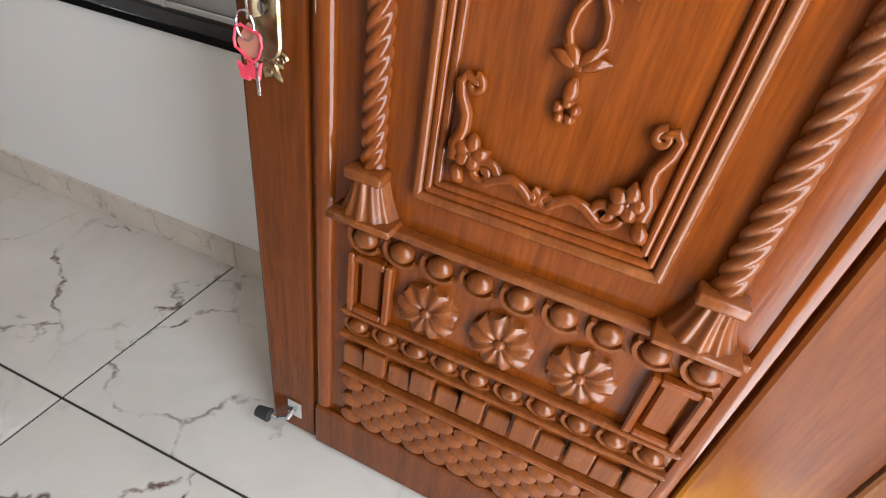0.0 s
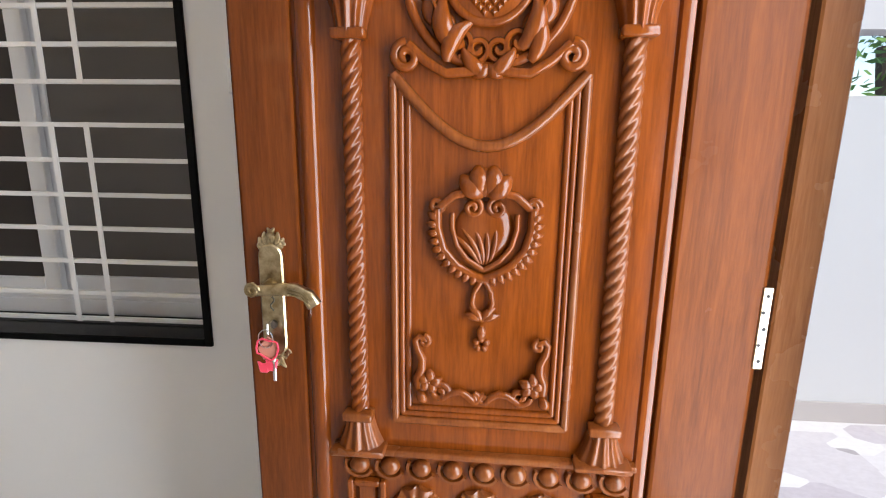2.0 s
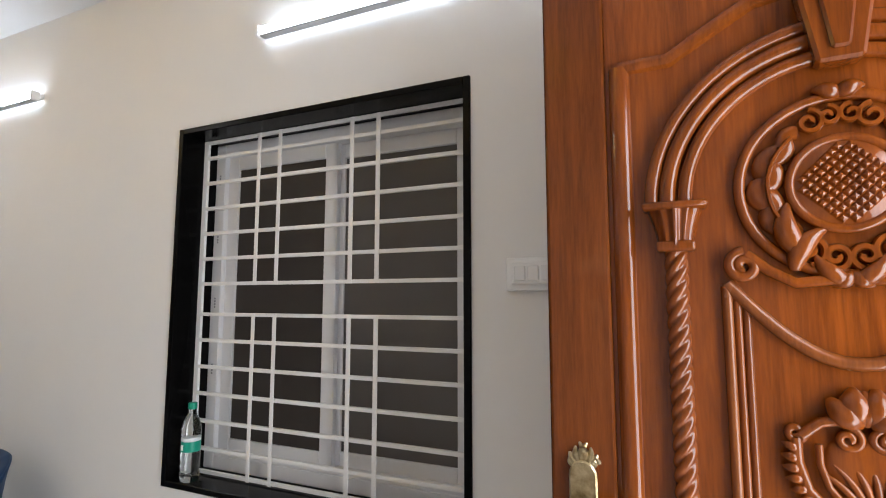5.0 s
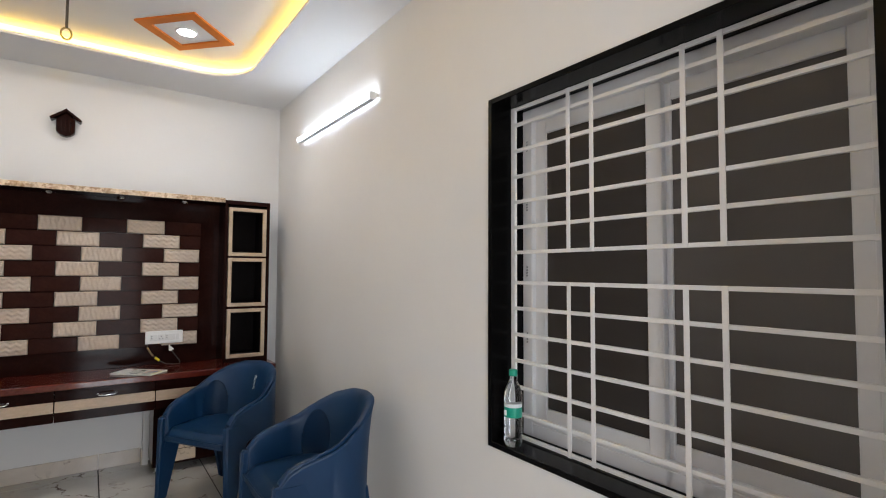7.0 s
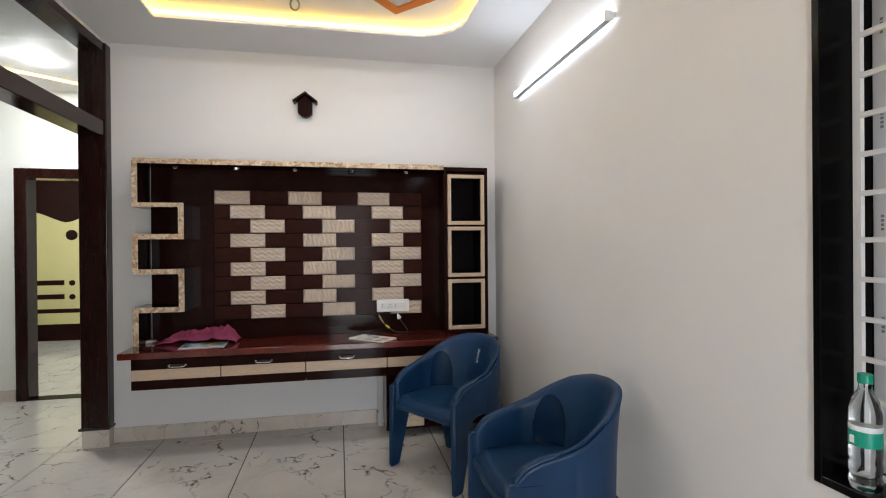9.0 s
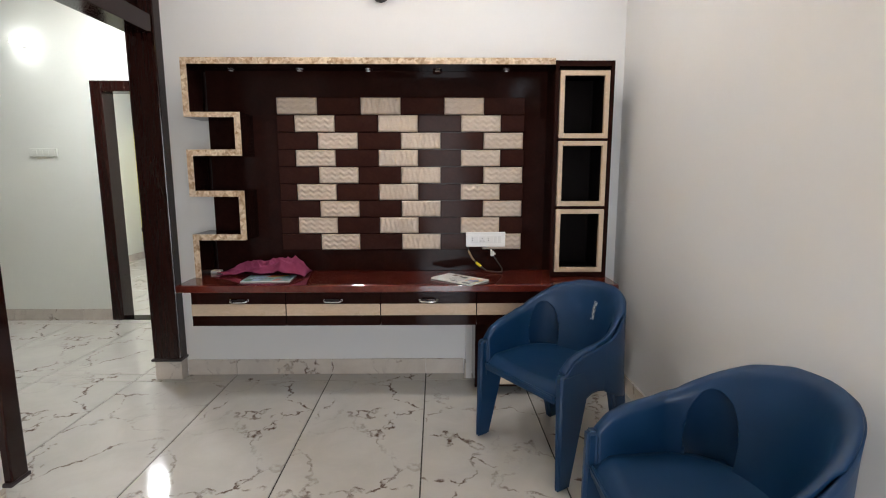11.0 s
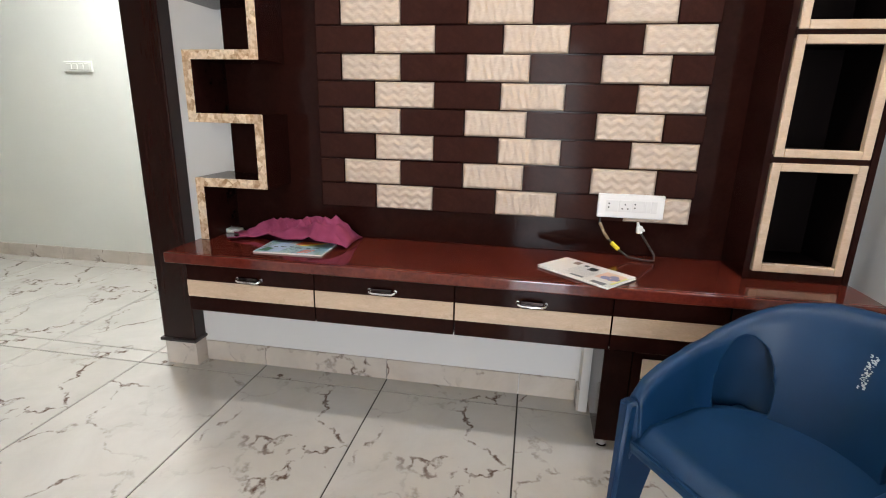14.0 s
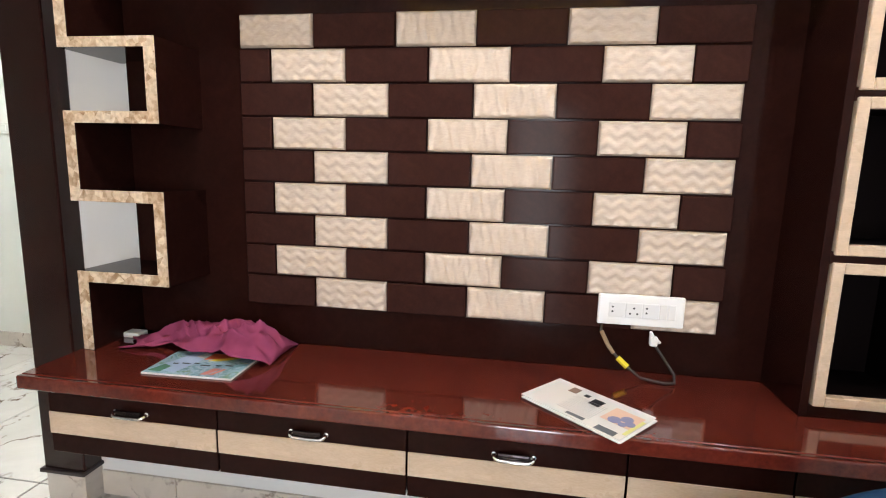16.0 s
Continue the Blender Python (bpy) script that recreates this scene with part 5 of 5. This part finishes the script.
# socket board with its cables
sock = thing("socket_board", (-4.48, 0.915, 0.83), "white modular socket board on the tiled panel", "socket")
SX = PF + 0.0215
part("plate", box(PF + 0.0195, 0.796, 0.826, SX + 0.012, 1.034, 0.916, 0.004, 2), PLASTIC_WHITE, sock)
part("mount", box(PF + 0.001, 0.81, 0.836, PF + 0.0195, 1.02, 0.906), PLASTIC_WHITE, sock)
DOT = mat("socket_hole", (0.02, 0.02, 0.02), 0.7)
for k, (y, w) in enumerate(((0.826, 0.044), (0.873, 0.044), (0.92, 0.044), (0.966, 0.02), (0.989, 0.02))):
    mod = part("module", box(SX + 0.012, y, 0.85, SX + 0.0145, y + w, 0.893, 0.001), mat("module_white", (0.74, 0.73, 0.72), 0.3), sock)
    if w > 0.03:
        bm = bmesh.new()
        for dy, dz in ((0.012, 0.012), (0.032, 0.012), (0.022, 0.028)) if k == 1 else ((0.01, 0.016), (0.01, 0.03)):
            cyl((SX + 0.0145, y + dy, 0.85 + dz), (SX + 0.0152, y + dy, 0.85 + dz), 0.003, seg=8, bm=bm)
        part("pin_holes", bm, DOT, mod)
cable = thing("cable", (-4.46, 0.9, ZK), "black cable with a yellow tag and white plug", "cable")
part("cord", sweep([(-4.485, 0.812, 0.826), (-4.478, 0.812, 0.80), (-4.455, 0.83, 0.765), (-4.44, 0.868, 0.722), (-4.42, 0.92, 0.687), (-4.41, 0.98, ZK + 0.006), (-4.415, 1.01, ZK + 0.006), (-4.43, 1.012, 0.70), (-4.455, 0.985, 0.74), (-4.46, 0.96, 0.775)], 0.0042, 8, up=(0, 0, 1)), mat("cable_black", (0.03, 0.026, 0.024), 0.5), cable, smooth=60)
part("yellow_tag", sweep([(-4.446, 0.858, 0.733), (-4.432, 0.884, 0.712)], 0.0085, 8, up=(0, 0, 1)), mat("yellow_tape", (0.75, 0.6, 0.02), 0.5), cable)
part("bare_lead", sweep([(-4.478, 0.8125, 0.80), (-4.455, 0.8305, 0.765), (-4.448, 0.846, 0.745)], 0.006, 8, up=(0, 0, 1)), mat("cable_tan", (0.3, 0.2, 0.11), 0.5), cable)
bm = box(-4.468, 0.944, 0.772, -4.45, 0.966, 0.80, 0.004, 2)
cyl((-4.459, 0.95, 0.80), (-4.459, 0.946, 0.814), 0.007, 0.004, bm=bm)
cyl((-4.459, 0.962, 0.79), (-4.459, 0.974, 0.782), 0.006, 0.004, bm=bm)
part("white_plug", bm, PLASTIC_WHITE, cable)

# small wooden bird house on the wall
bird = thing("bird_house", (XW, 0.302, 2.33), "small dark wooden house ornament hung on the wall", "wall ornament")
part("body", prism([(0.25, 2.262), (0.275, 2.24), (0.302, 2.232), (0.329, 2.24), (0.352, 2.262), (0.352, 2.345), (0.302, 2.39), (0.25, 2.345)], "x", XW + 0.001, XW + 0.055, 0.003), DARK, bird)
for side in (-1, 1):
    bm = prism([(0.302, 2.412), (0.302 + side * 0.088, 2.345), (0.302 + side * 0.078, 2.33), (0.302, 2.392)], "x", XW + 0.001, XW + 0.075, 0.002)
    part("roof_board", bm, DARK, bird)
for k in range(3):
    part("grille_slat", box(XW + 0.055, 0.272 + 0.024 * k, 2.26, XW + 0.06, 0.282 + 0.024 * k, 2.34, 0.001), FRAME_POST, bird)
part("finial", cyl((XW + 0.035, 0.302, 2.405), (XW + 0.035, 0.302, 2.425), 0.006, 0.002), DARK, bird)


# ---- tube lights on the window wall ----
def tube(x0, x1, z):
    ob = thing("tube_light", ((x0 + x1) / 2, YW, z), "lit cool white tube light on the wall", "tube light", "tube lights over the window wall")
    part("batten", box(x0, YW - 0.018, z - 0.012, x1, YW - 0.0005, z + 0.012, 0.003), PLASTIC_WHITE, ob)
    part("lamp_tube", cyl((x0 + 0.012, YW - 0.034, z), (x1 - 0.012, YW - 0.034, z), 0.0145), TUBE_GLOW, ob, "glowing lamp tube", smooth=40)
    part("lower_rail", box(x0 + 0.014, YW - 0.046, z - 0.026, x1 - 0.014, YW - 0.0185, z - 0.019, 0.002), mat("grey_rail", (0.45, 0.45, 0.46), 0.4), ob)
    for x in (x0, x1 - 0.014):
        part("end_cap", box(x, YW - 0.054, z - 0.028, x + 0.014, YW - 0.0185, z + 0.016, 0.003), PLASTIC_WHITE, ob)


tube(-3.95, -2.765, 2.31)
tube(-1.42, -0.235, 2.315)

# switchboard beside the window
sb = thing("switch_plate", (-0.4, YW, 1.43), "white switchboard on the wall between window and door", "switch")
part("back_box", box(-0.522, YW - 0.016, 1.385, -0.262, YW - 0.0005, 1.475, 0.003), PLASTIC_WHITE, sb)
part("cover_plate", box(-0.505, YW - 0.026, 1.403, -0.27, YW - 0.016, 1.462, 0.002), PLASTIC_WHITE, sb)
for k in range(6):
    part("rocker", box(-0.496 + 0.036 * k, YW - 0.031, 1.412, -0.466 + 0.036 * k, YW - 0.026, 1.452, 0.002), mat("rocker_white", (0.78, 0.77, 0.76), 0.25), sb)


# ---- ceiling fittings ----
def diamond(cx, cy):
    ob = thing("ceiling_diamond", (cx, cy, ZT), "orange diamond frame round a lit ceiling downlight", "ceiling light", "diamond ceiling lights")
    ax, ay, w = 0.285, 0.268, 0.062
    bm = bmesh.new()
    out = [(cx - ax, cy), (cx, cy - ay), (cx + ax, cy), (cx, cy + ay)]
    inn = [(cx - ax + w * 1.35, cy), (cx, cy - ay + w * 1.35), (cx + ax - w * 1.35, cy), (cx, cy + ay - w * 1.35)]
    for i in range(4):
        j = (i + 1) % 4
        prism([out[i], out[j], inn[j], inn[i]], "z", ZT - 0.012, ZT - 0.0005, 0.0, bm)
    part("orange_frame", bm, ORANGE, ob)
    part("trim_ring", lathe((cx, cy, ZT - 0.008), [(0.06, 0.0075), (0.058, 0.0), (0.048, 0.0), (0.046, 0.0075)], 28), PLASTIC_WHITE, ob)
    part("lamp_disc", cyl((cx, cy, ZT - 0.006), (cx, cy, ZT - 0.001), 0.045, seg=28), DOWN_GLOW, ob, "glowing lamp disc")


diamond(-3.63, 0.89)
diamond(-3.63, -0.12)
hook = thing("ceiling_hook", (-3.19, 0.338, ZT), "dark metal fan hook hanging from the ceiling tray", "hook")
IRON = mat("dark_iron", (0.1, 0.09, 0.08), 0.45, 0.8)
part("rod", cyl((-3.19, 0.338, 2.455), (-3.19, 0.338, ZT - 0.0005), 0.006), IRON, hook)
bm = sweep([(-3.19, 0.338 + 0.02 * math.cos(a * 0.35), 2.43 + 0.027 * math.sin(a * 0.35)) for a in range(19)], 0.0045, 8, up=(1, 0, 0))
part("ring", bm, mat("worn_brass_ring", (0.35, 0.28, 0.12), 0.4, 0.8), hook)
part("ceiling_cap", cyl((-3.19, 0.338, ZT - 0.014), (-3.19, 0.338, ZT - 0.0006), 0.03, 0.036), PLASTIC_WHITE, hook)

# ---- water bottle on the window sill ----
bottle = thing("water_bottle", (-1.73, 1.753, iz0 - 0.014 + 0.0), "clear plastic water bottle with green cap and label", "bottle")
bz = WZ0 + 0.0185
prof = [(0.026, 0), (0.031, 0.004), (0.033, 0.014), (0.0335, 0.03), (0.0305, 0.037), (0.033, 0.044), (0.0335, 0.062), (0.0305, 0.069), (0.033, 0.076), (0.0335, 0.10), (0.0325, 0.104), (0.0325, 0.158), (0.0335, 0.163), (0.033, 0.185), (0.0265, 0.212), (0.0165, 0.232), (0.0135, 0.24), (0.0135, 0.252)]
bt = part("body", lathe((-1.73, 1.753, bz), prof, 28), CLEAR, bottle, smooth=50)
part("label", lathe((-1.73, 1.753, bz + 0.105), [(0.0328, 0), (0.0331, 0.002), (0.0331, 0.034), (0.0328, 0.036)], 28), mat("green_label", (0.0, 0.30, 0.2), 0.4), bottle, "green paper label", smooth=40)
part("label_band", lathe((-1.73, 1.753, bz + 0.1415), [(0.0328, 0), (0.0331, 0.001), (0.0331, 0.012), (0.0328, 0.013)], 28), mat("pale_label", (0.75, 0.78, 0.78), 0.4), bottle, smooth=40)
part("label_print", box(-1.74, 1.7185, bz + 0.112, -1.73, 1.7202, bz + 0.13), PLASTIC_WHITE, bottle)
part("cap", lathe((-1.73, 1.753, bz + 0.2525), [(0.0155, 0), (0.0155, 0.02), (0.0135, 0.0225)], 24), mat("green_cap", (0.0, 0.28, 0.17), 0.4), bottle, "green screw cap", smooth=40)


# ---- moulded plastic armchairs ----
RIM = ((0, 0.772), (0.12, 0.766), (0.25, 0.738), (0.4, 0.682), (0.55, 0.628), (0.68, 0.602), (0.84, 0.578), (0.93, 0.553), (1.0, 0.505))
HEM = ((0, 0.43), (0.2, 0.40), (0.36, 0.31), (0.5, 0.34), (0.68, 0.395), (0.82, 0.36), (0.92, 0.29), (1.0, 0.27))


def along(curve, a):
    """A smooth height along a row of stations."""
    for (a0, z0), (a1, z1) in zip(curve, curve[1:]):
        if a <= a1:
            k = (a - a0) / (a1 - a0)
            return z0 + (z1 - z0) * k
    return curve[-1][1]


def tub_point(s, v, wrap=0.0):
    """A place on the tub: s runs from arm to arm round the back, v from seat to rim; wrap stands it off outwards."""
    a, sg = abs(s), 1 if s >= 0 else -1
    if a < 0.64:
        ph = a / 0.64 * math.pi / 2
        x, y, nx, ny = 0.242 * math.sin(ph), 0.19 * math.cos(ph), math.sin(ph), math.cos(ph)
    else:
        k = (a - 0.64) / 0.36
        x, y, nx, ny = 0.242 - 0.024 * k, -0.205 * k, 1.0, 0.0
    e = min(1, max(0, (a - 0.03) / 0.57))
    e = e * e * (3 - 2 * e)
    top = along(RIM, a)
    z = 0.385 + (top - 0.385) * v
    lean = (0.085 * (1 - e) + 0.014 * e) * v ** 1.2
    rim = 0.030 * max(0, (v - 0.82) / 0.18) ** 2
    off = lean + rim + wrap
    return (sg * (x + nx * off), y + ny * off, z - 0.022 * max(0, (v - 0.90) / 0.10) ** 1.5), a, z


def chair_shell():
    """Backrest and arms in one wrapped sheet with an oval cut on each side."""
    bm = bmesh.new()
    nu, nv = 132, 30
    rows = [[(tub_point(i / nu * 2 - 1, j / nv)) for i in range(nu + 1)] for j in range(nv + 1)]
    grid = [[bm.verts.new(p[0]) for p in row] for row in rows]
    for j in range(nv):
        for i in range(nu):
            a = (rows[j][i][1] + rows[j + 1][i + 1][1]) / 2
            z = (rows[j][i][2] + rows[j + 1][i + 1][2]) / 2
            if ((a - 0.37) / 0.125) ** 2 + ((z - 0.475) / 0.15) ** 2 < 1:
                continue
            bm.faces.new((grid[j][i], grid[j][i + 1], grid[j + 1][i + 1], grid[j + 1][i]))
    loose = [v for v in bm.verts if not v.link_faces]
    bmesh.ops.delete(bm, geom=loose, context="VERTS")
    for _ in range(12):
        edge = [v for v in bm.verts if v.is_boundary and 0.387 < v.co.z < 0.66 and abs(v.co.x) > 0.09 and v.co.y > -0.05]
        bmesh.ops.smooth_vert(bm, verts=edge, factor=0.5, use_axis_x=True, use_axis_y=True, use_axis_z=True)
    return bm


def chair_skin():
    """The outer skin: it hangs from the rim round arms and back down to an arched hem."""
    bm = bmesh.new()
    nu, nv = 132, 16
    grid = []
    for j in range(nv + 1):
        row = []
        for i in range(nu + 1):
            s, w = i / nu * 2 - 1, j / nv
            a = abs(s)
            head = tub_point(s, 1.0)[0]
            foot_z = sum(along(HEM, min(1, max(0, a + d))) for d in (-0.06, -0.03, 0, 0.03, 0.06)) / 5
            low = tub_point(s, 0.05, 0.034 + 0.045 * max(0, 1 - ((a - 0.38) / 0.24) ** 2))[0]
            q = w ** 0.8
            x, y = head[0] + (low[0] - head[0]) * q, head[1] + (low[1] - head[1]) * q
            row.append(bm.verts.new((x, y, head[2] + (foot_z - head[2]) * w)))
        grid.append(row)
    for j in range(nv):
        for i in range(nu):
            bm.faces.new((grid[j][i], grid[j][i + 1], grid[j + 1][i + 1], grid[j + 1][i]))
    for i in (0, nu):
        inner = [bm.verts.new(tub_point(i / nu * 2 - 1, 1 - k / nv)[0]) for k in range(nv + 1)]
        for k in range(nv):
            bm.faces.new((grid[k][i], grid[k + 1][i], inner[k + 1], inner[k]))
    return bm


def chair_seat():
    bm = bmesh.new()
    nu, nv = 22, 22
    grid = []
    for j in range(nv + 1):
        v = j / nv
        row = []
        for i in range(nu + 1):
            u = i / nu * 2 - 1
            y = -0.238 + 0.44 * v
            half = (0.240 - 0.1 * abs(y)) if y < 0 else 0.244 * math.sqrt(max(0.02, 1 - (y / 0.21) ** 2))
            dip = 0.018 * (1 - u * u) * math.sin(math.pi * min(1, v))
            roll = 0.055 * max(0, (0.14 - v) / 0.14) ** 1.5
            row.append(bm.verts.new((u * half, y + 0.012 * (1 - v) * abs(u), 0.424 - dip - roll)))
        grid.append(row)
    for j in range(nv):
        for i in range(nu):
            bm.faces.new((grid[j][i], grid[j][i + 1], grid[j + 1][i + 1], grid[j + 1][i]))
    return bm


def tapered(a0, a1, b0, b1, za, zb, bevel=0.012):
    """A leg from a rectangle a (centre, half size) at za down to b at zb."""
    bm = bmesh.new()
    vs = []
    for (c, h), z in (((a0, a1), za), ((b0, b1), zb)):
        vs.append([bm.verts.new((c[0] + sx * h[0], c[1] + sy * h[1], z)) for sx, sy in ((-1, -1), (1, -1), (1, 1), (-1, 1))])
    bm.faces.new(vs[0])
    bm.faces.new(vs[1])
    for k in range(4):
        bm.faces.new((vs[0][k], vs[0][(k + 1) % 4], vs[1][(k + 1) % 4], vs[1][k]))
    bmesh.ops.recalc_face_normals(bm, faces=bm.faces)
    bmesh.ops.bevel(bm, geom=bm.edges[:], offset=bevel, segments=3, affect="EDGES")
    return bm


chair = thing("armchair", (0, 0, 0), "dark blue moulded plastic armchair standing by the wall", "chair", "blue plastic armchairs")
sh = part("tub", chair_shell(), BLUE, chair, smooth=80)
md = sh.modifiers.new("wall", "SOLIDIFY")
md.thickness, md.offset = 0.016, 0.0
md = sh.modifiers.new("round", "SUBSURF")
md.levels = md.render_levels = 1
st = part("seat", chair_seat(), BLUE, chair, smooth=80)
sk = part("outer_skin", chair_skin(), BLUE, chair, smooth=80)
md = sk.modifiers.new("wall", "SOLIDIFY")
md.thickness, md.offset = 0.008, 0.0
md = st.modifiers.new("wall", "SOLIDIFY")
md.thickness = 0.018
for sx in (-1, 1):
    part("front_leg", tapered((sx * 0.252, -0.142), (0.021, 0.092), (sx * 0.262, -0.203), (0.013, 0.036), 0.49, 0.0005, 0.010), BLUE, chair, smooth=50)
    part("back_leg", tapered((sx * 0.218, 0.150), (0.024, 0.046), (sx * 0.215, 0.228), (0.018, 0.034), 0.40, 0.0005, 0.010), BLUE, chair, smooth=50)
    part("side_rail", tapered((sx * 0.222, -0.06), (0.010, 0.14), (sx * 0.224, -0.08), (0.008, 0.12), 0.41, 0.355, 0.006), BLUE, chair, smooth=40)
part("front_apron", tapered((0, -0.222), (0.222, 0.008), (0, -0.214), (0.222, 0.007), 0.392, 0.352, 0.005), BLUE, chair, smooth=40)
second = copy_thing(chair, pose(-2.645, 1.31, 0, 0, 0, 0))
bm = bmesh.new()
rnd = random.Random(4)
for k in range(60):
    s = k / 59
    x, z = 0.022 + 0.004 * s + rnd.uniform(-0.008, 0.008), 0.585 + 0.085 * s
    y = 0.19 * math.sqrt(1 - (x / 0.226) ** 2) + 0.085 * ((z - 0.385) / 0.383) ** 1.2 - 0.0105
    w = rnd.uniform(0.002, 0.005)
    box(x, y, z, x + w, y + 0.002, z + rnd.uniform(0.001, 0.004), bm=bm)
mark = part("worn_print", bm, mat("worn_white_print", (0.6, 0.62, 0.62), 0.7), chair, "worn white printed mark")
chair.matrix_basis = pose(-3.646, 1.152, 0, 0, 0, 32.5)



# ---- floor tiles and skirting, laid last ----
def tile_mesh(w, d, material, name, h=0.01):
    bm = box(-w / 2, -d / 2, -h, w / 2, d / 2, 0, 0.0012)
    for f in bm.faces:
        f.smooth = False
    me = bpy.data.meshes.new(name)
    bm.to_mesh(me)
    bm.free()
    me.materials.append(material)
    return me


TILE = tile_mesh(1.206, 0.594, FLOOR, "floor_tile")
CUTS = {}


def lay_floor(x0, x1, y0, y1):
    i0, i1 = math.floor((x0 + 4.42) / 1.212), math.ceil((x1 + 4.42) / 1.212)
    j0, j1 = math.floor((y0 + 0.652) / 0.6), math.ceil((y1 + 0.652) / 0.6)
    for i in range(i0, i1):
        for j in range(j0, j1):
            ax, bx = max(x0, -4.42 + 1.212 * i), min(x1, -4.42 + 1.212 * (i + 1))
            ay, by = max(y0, -0.652 + 0.6 * j), min(y1, -0.652 + 0.6 * (j + 1))
            w, d = round(bx - ax - 0.006, 3), round(by - ay - 0.006, 3)
            if w < 0.02 or d < 0.02:
                continue
            if (w, d) == (1.206, 0.594):
                me = TILE
            else:
                me = CUTS.setdefault((w, d), None) or tile_mesh(w, d, FLOOR, "cut_tile")
                CUTS[(w, d)] = me
            lay("floor_tile", me, floor, Matrix.Translation(((ax + bx) / 2, (ay + by) / 2, 0)))


lay_floor(XW, 0.735, -4.5, YW)
lay_floor(HX, XW, -4.5, -0.965)
lay_floor(-9.6, HX, -4.5, -0.9)

skirting = setting("baseboard", box(-4.529, 1.7235, -0.0035, -4.528, 1.7245, 0.09), GROUT, "cream marble skirting tiles along the walls", "baseboard")


def skirt_x(x0, x1, y, face, z1=0.098, step=0.6, phase=0.0):
    a = x0
    while a < x1 - 0.01:
        nxt = min(x1, (math.floor((a - phase) / step + 1e-4) + 1) * step + phase)
        w = nxt - a - 0.003
        bm = box(-w / 2, -0.005, 0, w / 2, 0.005, z1, 0.001)
        me = bpy.data.meshes.new("skirting_tile")
        bm.to_mesh(me)
        bm.free()
        me.materials.append(SKIRT)
        lay("skirting_tile", me, skirting, Matrix.Translation(((a + nxt) / 2, y + face * 0.005, 0.0005)))
        a = nxt


def skirt_y(y0, y1, x, face, z1=0.098, step=0.6, phase=-0.052):
    a = y0
    while a < y1 - 0.01:
        nxt = min(y1, (math.floor((a - phase) / step + 1e-4) + 1) * step + phase)
        w = nxt - a - 0.003
        bm = box(-0.005, -w / 2, 0, 0.005, w / 2, z1, 0.001)
        me = bpy.data.meshes.new("skirting_tile")
        bm.to_mesh(me)
        bm.free()
        me.materials.append(SKIRT)
        lay("skirting_tile", me, skirting, Matrix.Translation((x + face * 0.005, (a + nxt) / 2, 0.0005)))
        a = nxt


skirt_y(-0.96, 0.789, XW, 1)
skirt_x(-4.519, -4.441, 0.8, -1, phase=0.1)
skirt_x(-4.51, 0.65, YW, -1, phase=-0.77)
skirt_y(-4.49, -2.203, HX, 1)
skirt_x(-9.55, HX - 0.14, -3.77, 1)
skirt_x(-3.18, 0.65, -0.99, 1)
